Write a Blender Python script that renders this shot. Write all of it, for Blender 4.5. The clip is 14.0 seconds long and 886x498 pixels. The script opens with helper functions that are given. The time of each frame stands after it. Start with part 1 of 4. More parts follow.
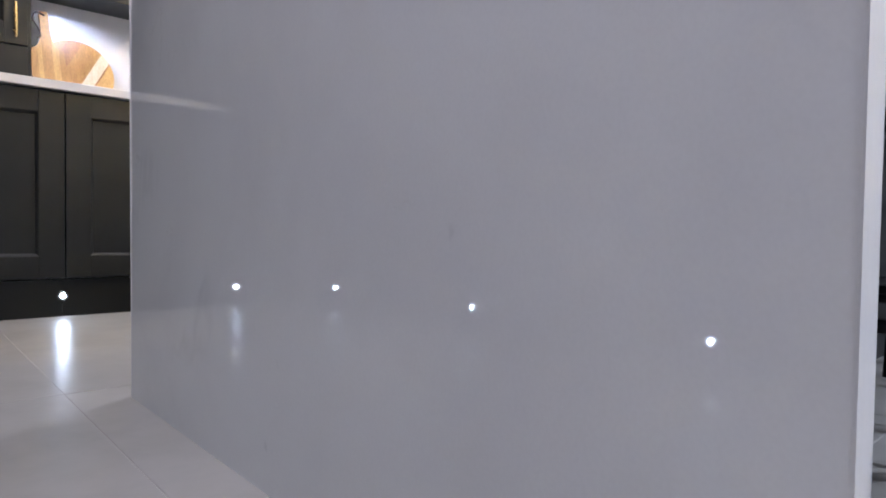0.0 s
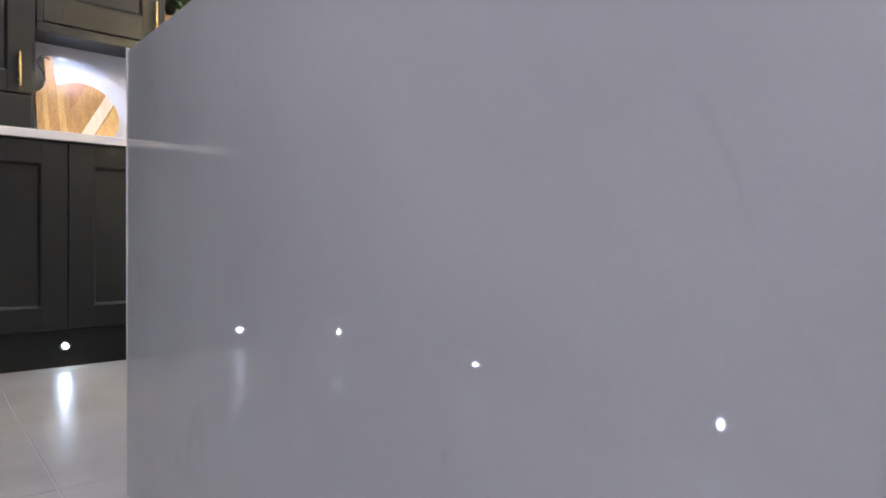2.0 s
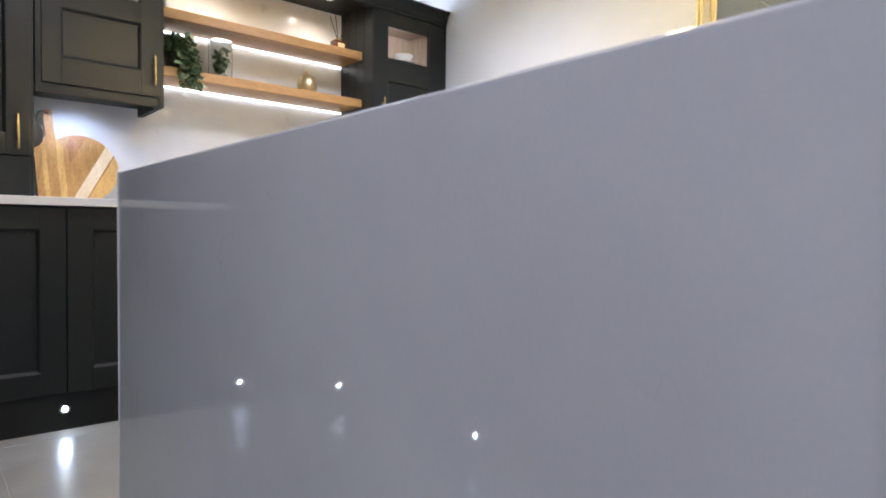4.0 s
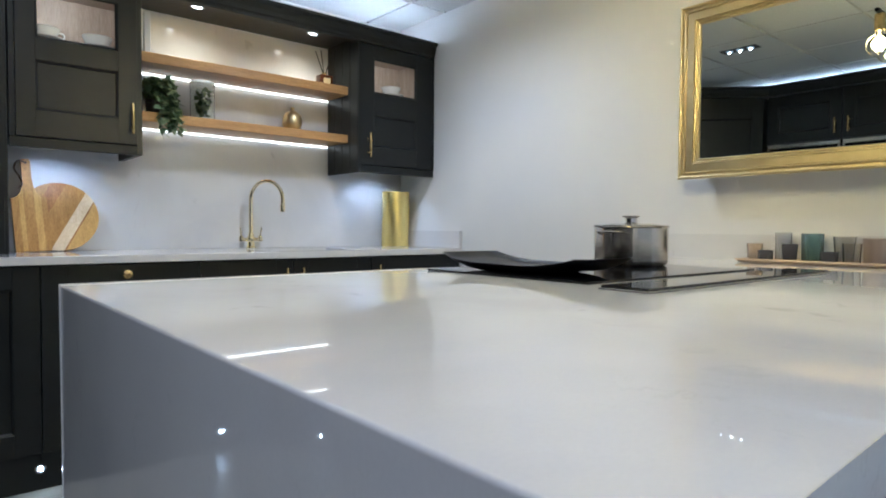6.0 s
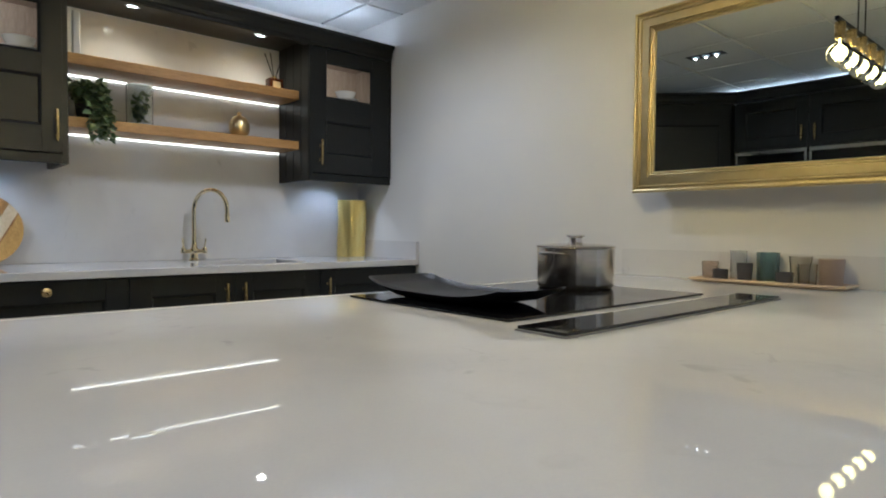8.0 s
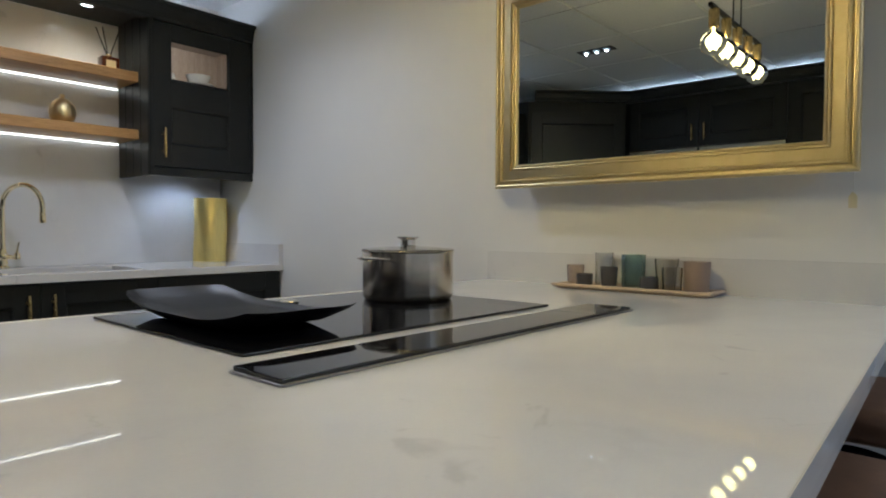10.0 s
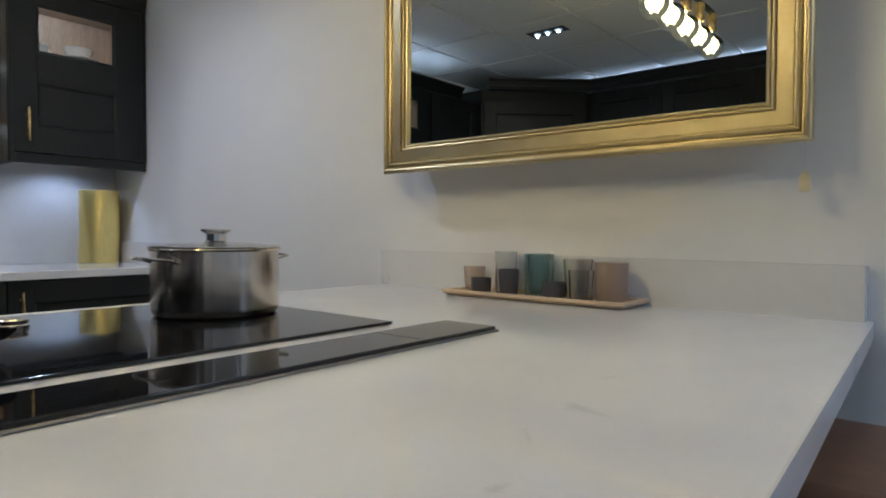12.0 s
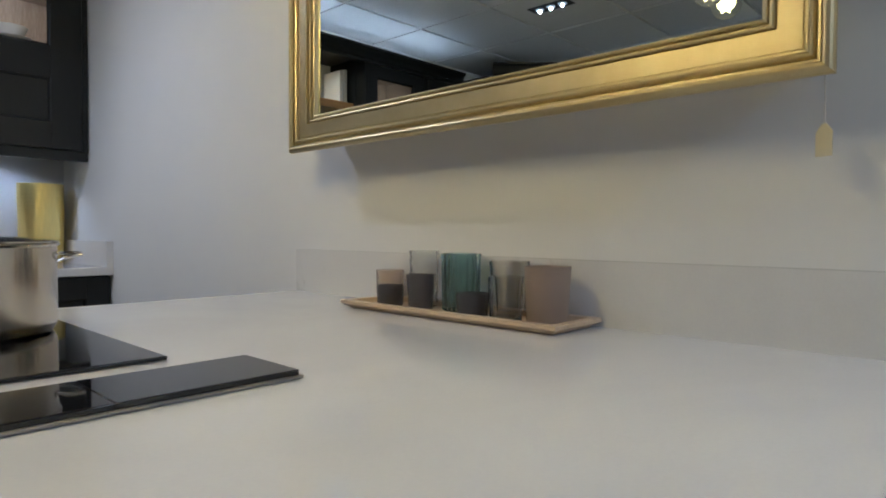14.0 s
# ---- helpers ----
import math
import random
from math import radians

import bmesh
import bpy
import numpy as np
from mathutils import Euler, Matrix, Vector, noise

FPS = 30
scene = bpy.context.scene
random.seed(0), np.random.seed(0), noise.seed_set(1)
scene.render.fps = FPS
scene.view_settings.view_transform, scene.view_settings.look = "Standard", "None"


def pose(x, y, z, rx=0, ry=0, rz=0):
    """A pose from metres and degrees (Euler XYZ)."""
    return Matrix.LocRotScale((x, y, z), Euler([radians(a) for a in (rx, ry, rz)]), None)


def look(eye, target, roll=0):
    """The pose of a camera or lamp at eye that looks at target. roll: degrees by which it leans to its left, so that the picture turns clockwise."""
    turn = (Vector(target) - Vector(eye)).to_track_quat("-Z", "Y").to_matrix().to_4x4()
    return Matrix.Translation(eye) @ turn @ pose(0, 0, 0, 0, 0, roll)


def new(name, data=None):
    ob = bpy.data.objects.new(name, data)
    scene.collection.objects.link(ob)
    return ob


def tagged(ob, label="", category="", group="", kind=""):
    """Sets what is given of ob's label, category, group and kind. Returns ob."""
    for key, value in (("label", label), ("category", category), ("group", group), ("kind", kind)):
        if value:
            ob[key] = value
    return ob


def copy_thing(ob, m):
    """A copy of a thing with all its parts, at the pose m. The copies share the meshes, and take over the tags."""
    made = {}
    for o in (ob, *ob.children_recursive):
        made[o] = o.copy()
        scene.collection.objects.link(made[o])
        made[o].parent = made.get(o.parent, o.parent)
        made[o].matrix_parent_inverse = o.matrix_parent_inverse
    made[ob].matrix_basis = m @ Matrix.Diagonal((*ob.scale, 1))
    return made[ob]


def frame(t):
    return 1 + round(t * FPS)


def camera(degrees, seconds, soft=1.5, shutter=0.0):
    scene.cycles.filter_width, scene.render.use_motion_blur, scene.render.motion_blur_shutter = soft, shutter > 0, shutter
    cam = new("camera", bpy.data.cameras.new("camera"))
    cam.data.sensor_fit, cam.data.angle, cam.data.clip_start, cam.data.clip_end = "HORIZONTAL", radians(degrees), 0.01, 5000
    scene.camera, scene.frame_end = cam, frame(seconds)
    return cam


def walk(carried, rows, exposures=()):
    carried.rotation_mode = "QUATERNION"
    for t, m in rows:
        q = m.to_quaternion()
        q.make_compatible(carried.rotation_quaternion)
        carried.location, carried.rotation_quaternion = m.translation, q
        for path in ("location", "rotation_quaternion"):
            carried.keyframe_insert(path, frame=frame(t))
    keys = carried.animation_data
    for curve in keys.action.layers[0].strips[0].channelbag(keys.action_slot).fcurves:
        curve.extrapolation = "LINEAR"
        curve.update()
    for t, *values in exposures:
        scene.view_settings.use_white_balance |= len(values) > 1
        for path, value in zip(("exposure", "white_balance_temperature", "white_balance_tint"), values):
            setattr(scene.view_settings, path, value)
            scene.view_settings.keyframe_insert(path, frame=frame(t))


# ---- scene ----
cam = camera(71.3, 14.0, soft=1.9, shutter=0.4)
PATH = [
    (0, (0.387, 0.563, 0.354), (1.7195, 2.053, 0.296), 0.8),
    (1.5, (0.407, 0.579, 0.494), (1.7275, 2.080, 0.443), 0.9),
    (3, (0.438, 0.586, 0.649), (1.7395, 2.1035, 0.596), 0.8),
    (5.3, (0.491, 0.589, 0.943), (1.791, 2.107, 0.879), 0.5),
    (5.5, (0.515, 0.583, 0.958), (1.809, 2.106, 0.898), 0.5),
    (6, (0.556, 0.56, 1.016), (1.843, 2.09, 0.949), 0.4),
    (6.5, (0.577, 0.555, 1.037), (1.871, 2.079, 0.975), 0.4),
    (7, (0.619, 0.535, 1.062), (1.91, 2.061, 0.999), 0.4),
    (7.2, (0.646, 0.541, 1.072), (1.936, 2.069, 1.008), 0.4),
    (9.5, (1.029, 0.591, 1.076), (2.508, 1.936, 1.014), 0.5),
    (10, (1.163, 0.592, 1.074), (2.667, 1.91, 1.015), 0.3),
    (10.5, (1.265, 0.594, 1.068), (2.792, 1.885, 1.007), 0.2),
    (11, (1.39, 0.595, 1.052), (2.925, 1.876, 0.993), 0.3),
    (11.5, (1.53, 0.608, 1.058), (3.068, 1.885, 1.002), 0.3),
    (12, (1.652, 0.615, 1.057), (3.186, 1.897, 1.001), 0.3),
    (12.5, (1.775, 0.622, 1.056), (3.305, 1.909, 1.0), 0.3),
    (13, (1.897, 0.633, 1.06), (3.416, 1.933, 1.009), 0.5),
    (13.3, (1.954, 0.625, 1.059), (3.457, 1.943, 1.0), 0.2),
    (13.5, (2.01, 0.646, 1.052), (3.495, 1.985, 1.006), 0.5),
    (14, (2.108, 0.661, 1.043), (3.565, 2.03, 0.989), 0.3),
]
EXPOSURES = [(0, 1.20, 6100, 14), (3, 0.99, 6150, 13), (5.5, 0.43, 5550, 3), (6.5, 0.03, 5600, 2), (7.2, -0.18, 5800, 3), (9.5, -0.46, 5950, 3), (11, -0.41, 5700, 5), (12.5, -0.39, 5600, 6), (14, -0.36, 5600, 6)]
walk(cam, [(t, look(eye, target, roll)) for t, eye, target, roll in PATH], EXPOSURES)

# ---- world and large lights ----
world = bpy.data.worlds.new("world")
scene.world = world
world.use_nodes = True
world.node_tree.nodes["Background"].inputs[0].default_value = (0.55, 0.65, 0.9, 1)
world.node_tree.nodes["Background"].inputs[1].default_value = 0.02
COOL, WARM = (0.74, 0.82, 1.0), (1.0, 0.78, 0.33)


def area_lamp(name, place, target, size, power, colour, size_y=None, spread=180):
    lamp = bpy.data.lights.new(name, "AREA")
    lamp.shape = "RECTANGLE" if size_y else "DISK"
    lamp.size, lamp.energy, lamp.color = size, power, colour
    if size_y:
        lamp.size_y = size_y
    lamp.spread = radians(spread)
    ob = new(name, lamp)
    ob.matrix_world = look(place, target)
    return ob


def spot_lamp(name, place, target, power, colour, angle=100, blend=0.7, size=0.02):
    lamp = bpy.data.lights.new(name, "SPOT")
    lamp.energy, lamp.color, lamp.spot_size, lamp.spot_blend, lamp.shadow_soft_size = power, colour, radians(angle), blend, size
    ob = new(name, lamp)
    ob.matrix_world = look(place, target)
    return ob


CEIL = 2.32
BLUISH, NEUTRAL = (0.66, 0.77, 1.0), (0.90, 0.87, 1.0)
# The 2nd, 4th and 5th are unseen fill downlights, added to brighten the island.
DOWNLIGHTS_AND_FILL = [(0.73, 2.63, 9, (0.93, 0.90, 1.0)), (0.10, 0.55, 16.5, NEUTRAL), (2.12, 2.74, 18, (0.86, 0.86, 1.0)), (2.62, -0.75, 36, COOL), (0.2, -1.4, 21, COOL)]
for px, py, power, tone in DOWNLIGHTS_AND_FILL:
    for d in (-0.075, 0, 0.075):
        spot_lamp("downlight_and_fill_lamp", (px, py + d, CEIL - 0.014), (px, py + d, 0), power, tone, 160, 1.0, 0.007)
# under-cabinet pucks
spot_lamp("undercabinet_lamp", (1.0, 3.70, 1.372), (1.0, 3.80, 0.9), 8.0, (0.60, 0.72, 1.0), 140)
spot_lamp("undercabinet_lamp", (2.72, 3.70, 1.372), (2.72, 3.80, 0.9), 8.0, (0.60, 0.72, 1.0), 140)
# canopy spots above the shelves
for px in (1.60, 2.227):
    spot_lamp("canopy_lamp", (px, 3.676, 2.08), (px, 3.70, 0), 7.5, (1.0, 0.90, 0.72), 160, 1.0)
# lights inside the two glazed cabinets
for px in (1.06, 2.71):
    spot_lamp("display_lamp", (px, 3.615, 2.03), (px, 3.86, 1.86), 1.7, (1, 0.97, 0.93), 150)


# ---- materials ----
def material(name, colour=(0.5, 0.5, 0.5), rough=0.5, metal=0.0, **extra):
    m = bpy.data.materials.new(name)
    m.use_nodes = True
    b = m.node_tree.nodes["Principled BSDF"]
    b.inputs["Base Color"].default_value = (*colour, 1)
    b.inputs["Roughness"].default_value = rough
    b.inputs["Metallic"].default_value = metal
    for key, value in extra.items():
        b.inputs[key.replace("_", " ")].default_value = value
    return m


def nodes_of(m):
    t = m.node_tree
    return t, t.nodes["Principled BSDF"]


def add(t, kind, inputs=(), **props):
    n = t.nodes.new(kind)
    for key, value in props.items():
        setattr(n, key, value)
    for key, value in dict(inputs).items():
        n.inputs[key].default_value = value
    return n


def coords(t, scale=(1, 1, 1), rotate=(0, 0, 0), world_space=False):
    if world_space:
        src = add(t, "ShaderNodeNewGeometry").outputs["Position"]
    else:
        src = add(t, "ShaderNodeTexCoord").outputs["Object"]
    mp = add(t, "ShaderNodeMapping", {"Scale": scale, "Rotation": rotate})
    t.links.new(src, mp.inputs["Vector"])
    return mp.outputs["Vector"]


def ramp(t, src, stops):
    r = add(t, "ShaderNodeValToRGB")
    while len(r.color_ramp.elements) < len(stops):
        r.color_ramp.elements.new(0.5)
    for e, (p, c) in zip(r.color_ramp.elements, stops):
        e.position, e.color = p, (*c, 1)
    t.links.new(src, r.inputs["Fac"])
    return r.outputs["Color"]


def noise_tex(t, vec, scale, detail=4, rough=0.5, distort=0.0):
    n = add(t, "ShaderNodeTexNoise", {"Scale": scale, "Detail": detail, "Roughness": rough, "Distortion": distort})
    t.links.new(vec, n.inputs["Vector"])
    return n.outputs["Fac"]


def bump(t, b, src, strength, distance=0.002):
    n = add(t, "ShaderNodeBump", {"Strength": strength, "Distance": distance})
    t.links.new(src, n.inputs["Height"])
    t.links.new(n.outputs["Normal"], b.inputs["Normal"])


def mix(t, fac, a, b, blend="MIX"):
    n = add(t, "ShaderNodeMix", data_type="RGBA", blend_type=blend)
    for sock, val in ((n.inputs[0], fac), (n.inputs[6], a), (n.inputs[7], b)):
        if isinstance(val, (int, float)):
            sock.default_value = val
        elif isinstance(val, tuple):
            sock.default_value = (*val, 1)
        else:
            t.links.new(val, sock)
    return n.outputs[2]


def rough_from(t, b, src, lo, hi):
    m = add(t, "ShaderNodeMapRange", {"To Min": lo, "To Max": hi})
    t.links.new(src, m.inputs["Value"])
    t.links.new(m.outputs["Result"], b.inputs["Roughness"])


# white quartz with sparse grey veins
QUARTZ = material("quartz", rough=0.05, Specular_IOR_Level=0.34)
t, b = nodes_of(QUARTZ)
v = coords(t, world_space=True)
cloud = noise_tex(t, v, 2.2, 5, 0.55, 0.6)
base = ramp(t, cloud, [(0.3, (0.60, 0.59, 0.585)), (0.55, (0.66, 0.652, 0.64)), (0.75, (0.685, 0.68, 0.67))])
vein = noise_tex(t, coords(t, (1, 1, 0.5), world_space=True), 1.5, 5, 0.55, 0.6)
band = ramp(t, vein, [(0.488, (0, 0, 0)), (0.5, (1, 1, 1)), (0.512, (0, 0, 0))])
patch = ramp(t, noise_tex(t, v, 3.1, 3, 0.5), [(0.58, (0, 0, 0)), (0.72, (0.26, 0.26, 0.26))])
base = mix(t, mix(t, 1.0, band, patch, "MULTIPLY"), base, (0.33, 0.32, 0.32))
smudge = ramp(t, noise_tex(t, coords(t, (1, 1, 0.55), (0.3, 0.2, 0.5), True), 8.5, 4, 0.6, 0.7), [(0.675, (0, 0, 0)), (0.735, (0.27, 0.27, 0.27))])
base = mix(t, smudge, base, (0.30, 0.295, 0.29))
hair = ramp(t, noise_tex(t, coords(t, (1, 1, 0.8), (0.5, 0.4, 0.9), True), 2.6, 6, 0.6, 1.0), [(0.494, (0, 0, 0)), (0.5, (1, 1, 1)), (0.506, (0, 0, 0))])
where = ramp(t, noise_tex(t, coords(t, (1, 1, 1), (0.9, 0.1, 0.2), True), 5.0, 3, 0.5), [(0.58, (0, 0, 0)), (0.70, (0.28, 0.28, 0.28))])
base = mix(t, mix(t, 1.0, hair, where, "MULTIPLY"), base, (0.34, 0.32, 0.30))
fleck = ramp(t, noise_tex(t, v, 260, 2, 0.5), [(0.35, (0.98, 0.98, 0.98)), (0.6, (1, 1, 1))])
t.links.new(mix(t, 1.0, base, fleck, "MULTIPLY"), b.inputs["Base Color"])
rough_from(t, b, noise_tex(t, v, 14, 4, 0.6), 0.010, 0.026)

# emulsion wall
WALL = material("wall_paint", rough=0.75)
t, b = nodes_of(WALL)
v = coords(t, world_space=True)
t.links.new(ramp(t, noise_tex(t, v, 1.1, 5, 0.6), [(0.3, (0.66, 0.655, 0.64)), (0.7, (0.71, 0.705, 0.69))]), b.inputs["Base Color"])
bump(t, b, noise_tex(t, v, 240, 3, 0.6), 0.12, 0.001)

# ceiling tile board
BOARD_CEIL = material("ceiling_tile", rough=0.9)
t, b = nodes_of(BOARD_CEIL)
v = coords(t, world_space=True)
t.links.new(ramp(t, noise_tex(t, v, 160, 3, 0.6), [(0.35, (0.60, 0.60, 0.59)), (0.6, (0.72, 0.72, 0.71))]), b.inputs["Base Color"])
bump(t, b, noise_tex(t, v, 190, 3, 0.7), 0.25, 0.001)

# painted cabinet, near-black green
PAINT = material("cabinet_paint", rough=0.42, Specular_IOR_Level=0.33)
t, b = nodes_of(PAINT)
v = coords(t, world_space=True)
t.links.new(ramp(t, noise_tex(t, v, 3, 5, 0.6), [(0.3, (0.0075, 0.0090, 0.0090)), (0.7, (0.0110, 0.0125, 0.0120))]), b.inputs["Base Color"])
rough_from(t, b, noise_tex(t, v, 30, 4, 0.6), 0.36, 0.48)
bump(t, b, noise_tex(t, coords(t, (60, 60, 6), world_space=True), 9, 4, 0.6), 0.06, 0.001)


def wood(name, dark, light, grain=(1, 14, 14), rough=0.42, island=False):
    m = material(name, rough=rough)
    t, b = nodes_of(m)
    v = coords(t, grain)
    g = noise_tex(t, v, 3.2, 6, 0.6, 0.8)
    fine = noise_tex(t, coords(t, tuple(a * 5 for a in grain)), 5, 3, 0.6)
    mid = tuple((a + c) / 2 for a, c in zip(dark, light))
    col = ramp(t, g, [(0.3, dark), (0.5, mid), (0.68, light)])
    col = mix(t, 0.35, col, ramp(t, fine, [(0.35, tuple(a * 0.6 for a in dark)), (0.6, light)]), "MIX")
    t.links.new(col, b.inputs["Base Color"])
    rough_from(t, b, fine, rough - 0.08, rough + 0.1)
    bump(t, b, fine, 0.12, 0.0006)
    return m


OAK = wood("oak_shelf", (0.36, 0.18, 0.055), (0.56, 0.32, 0.12))
ACACIA_LIGHT = wood("acacia_light", (0.42, 0.21, 0.045), (0.66, 0.40, 0.12), (14, 14, 1))
ACACIA_MID = wood("acacia_mid", (0.27, 0.115, 0.024), (0.50, 0.26, 0.065), (14, 14, 1))
ACACIA_DARK = wood("acacia_dark", (0.17, 0.060, 0.014), (0.46, 0.20, 0.055), (14, 14, 1))
SAPWOOD = wood("sapwood", (0.62, 0.46, 0.27), (0.76, 0.62, 0.42), (14, 14, 1))
TRAYWOOD = wood("tray_wood", (0.50, 0.36, 0.23), (0.68, 0.53, 0.37), (14, 1, 14))
OAK_INNER = wood("cabinet_lining", (0.38, 0.28, 0.21), (0.50, 0.40, 0.32), (12, 12, 1))


def metal(name, colour, rough, streak=None):
    m = material(name, colour, rough, 1.0)
    t, b = nodes_of(m)
    v = coords(t, streak or (1, 1, 1))
    n = noise_tex(t, v, 40 if streak else 18, 4, 0.6)
    rough_from(t, b, n, rough * 0.75, rough * 1.3)
    t.links.new(ramp(t, n, [(0.3, tuple(a * 0.9 for a in colour)), (0.7, colour)]), b.inputs["Base Color"])
    return m


BRASS = metal("brushed_brass", (0.72, 0.52, 0.24), 0.26, (20, 20, 1))
GOLD_TAP = metal("polished_gold", (1.0, 0.88, 0.60), 0.06)
GOLD_VASE = metal("gold_vase_metal", (1.0, 0.80, 0.30), 0.33, (3, 3, 0.4))
DARK_STEEL = metal("dark_steel", (0.34, 0.33, 0.32), 0.34)
STEEL = metal("stainless_steel", (0.66, 0.63, 0.59), 0.16, (1, 1, 30))
# circumferentially brushed steel of the pot
POT_STEEL = metal("brushed_pot_steel", (0.64, 0.60, 0.55), 0.15, (1, 1, 60))
t, b = nodes_of(POT_STEEL)
b.inputs["Anisotropic"].default_value, b.inputs["Anisotropic Rotation"].default_value = 0.88, 0.25
t.links.new(add(t, "ShaderNodeTangent", direction_type="RADIAL", axis="Z").outputs[0], b.inputs["Tangent"])
CHROME = material("chrome", (0.75, 0.75, 0.76), 0.08, 1.0)
GUNMETAL = metal("black_metal", (0.02, 0.02, 0.022), 0.4)
BLACK_IRON = material("cast_iron", rough=0.40, Specular_IOR_Level=0.22)
t, b = nodes_of(BLACK_IRON)
v = coords(t)
t.links.new(ramp(t, noise_tex(t, v, 30, 4, 0.6), [(0.3, (0.006, 0.006, 0.006)), (0.7, (0.013, 0.0125, 0.012))]), b.inputs["Base Color"])
bump(t, b, noise_tex(t, v, 420, 3, 0.6), 0.2, 0.0006)
BLACK_GLASS = material("black_glass", (0.006, 0.006, 0.007), 0.035)
GLASS = material("clear_glass", (1, 1, 1), 0.0, 0.0, Transmission_Weight=1.0, IOR=1.45)
PANE = material("pane_glass", (1, 1, 1), 0.0, 0.0, Transmission_Weight=1.0, IOR=1.1)
VASE_GLASS = material("vase_glass", (0.93, 0.97, 0.95), 0.0, 0.0, Transmission_Weight=1.0, IOR=1.38)
MIRROR = material("mirror_silver", (0.62, 0.66, 0.63), 0.012, 1.0)
CHINA = material("white_china", (0.78, 0.77, 0.74), 0.18)
PLASTIC_WHITE = material("white_plastic", (0.75, 0.75, 0.75), 0.4)
CORD = material("leather_cord", (0.05, 0.03, 0.02), 0.7)
PENDANT_CABLE = material("cable_black", (0.01, 0.01, 0.01), 0.6)

# antique gold mirror frame
FRAME_GOLD = material("frame_gold", rough=0.3, metal=1.0)
t, b = nodes_of(FRAME_GOLD)
v = coords(t, (1, 1, 1))
w = noise_tex(t, v, 9, 6, 0.65)
t.links.new(ramp(t, w, [(0.25, (0.50, 0.41, 0.215)), (0.5, (0.57, 0.475, 0.265)), (0.75, (0.63, 0.54, 0.32))]), b.inputs["Base Color"])
rough_from(t, b, noise_tex(t, v, 26, 5, 0.6), 0.36, 0.46)

# porcelain floor tile
TILE = material("porcelain_tile", rough=0.22)
t, b = nodes_of(TILE)
v = coords(t, world_space=True)
info = add(t, "ShaderNodeObjectInfo")
shade = ramp(t, info.outputs["Random"], [(0, (0.92, 0.92, 0.92)), (1, (1.0, 1.0, 1.0))])
c1 = ramp(t, noise_tex(t, v, 2.2, 4, 0.55, 0.3), [(0.3, (0.27, 0.255, 0.225)), (0.55, (0.35, 0.335, 0.30)), (0.75, (0.41, 0.39, 0.355))])
fine_ = ramp(t, noise_tex(t, v, 34, 4, 0.6), [(0.3, (0.95, 0.95, 0.95)), (0.7, (1, 1, 1))])
c1 = mix(t, 1.0, c1, fine_, "MULTIPLY")
t.links.new(mix(t, 1.0, c1, shade, "MULTIPLY"), b.inputs["Base Color"])
rough_from(t, b, noise_tex(t, v, 7, 5, 0.6), 0.27, 0.36)
GROUT = material("grout", (0.42, 0.40, 0.37), 0.85)

# leather
LEATHER = material("brown_leather", rough=0.42)
t, b = nodes_of(LEATHER)
v = coords(t)
t.links.new(ramp(t, noise_tex(t, v, 8, 6, 0.65), [(0.3, (0.09, 0.043, 0.022)), (0.7, (0.18, 0.092, 0.05))]), b.inputs["Base Color"])
bump(t, b, noise_tex(t, v, 140, 4, 0.6), 0.3, 0.0008)

LEAF = material("ivy_leaf", rough=0.4)
t, b = nodes_of(LEAF)
rnd = add(t, "ShaderNodeNewGeometry").outputs["Random Per Island"]
t.links.new(ramp(t, rnd, [(0, (0.045, 0.08, 0.035)), (0.5, (0.11, 0.17, 0.075)), (1, (0.33, 0.38, 0.20))]), b.inputs["Base Color"])
STEM = material("ivy_stem", (0.06, 0.05, 0.025), 0.6)


def glow(name, colour, strength):
    m = bpy.data.materials.new(name)
    m.use_nodes = True
    t = m.node_tree
    t.nodes.remove(t.nodes["Principled BSDF"])
    e = add(t, "ShaderNodeEmission", {"Color": (*colour, 1), "Strength": strength})
    t.links.new(e.outputs[0], t.nodes["Material Output"].inputs["Surface"])
    return m


LED = glow("led_strip", (1.0, 0.96, 0.90), 5.2)
UPLIGHT = glow("uplight_strip", (0.72, 0.80, 1.0), 24)
CEILING_LENS = glow("ceiling_lens", (0.78, 0.86, 1.0), 0.9)
LENS = glow("lamp_lens", (0.85, 0.92, 1.0), 14)
PLINTH_LENS = glow("plinth_lens", (0.66, 0.82, 1.0), 200)
FILAMENT = glow("filament", (1.0, 0.74, 0.34), 310)


# ---- mesh helpers ----
def part(name, bm, mat, parent=None, label="", smooth=False):
    bmesh.ops.recalc_face_normals(bm, faces=bm.faces[:])
    me = bpy.data.meshes.new(name)
    bm.to_mesh(me)
    bm.free()
    for m in (mat if isinstance(mat, (list, tuple)) else [mat]):
        me.materials.append(m)
    if smooth:
        me.polygons.foreach_set("use_smooth", [True] * len(me.polygons))
        me.set_sharp_from_angle(angle=radians(38))
    ob = new(name, me)
    if parent:
        ob.parent = parent
    if label:
        ob["label"] = label
    return ob


def empty(name, place=(0, 0, 0), turn=0, label="", category="", group="", kind=""):
    ob = new(name)
    ob.empty_display_size = 0.05
    ob.matrix_world = pose(*place, 0, 0, turn)
    return tagged(ob, label, category, group, kind)


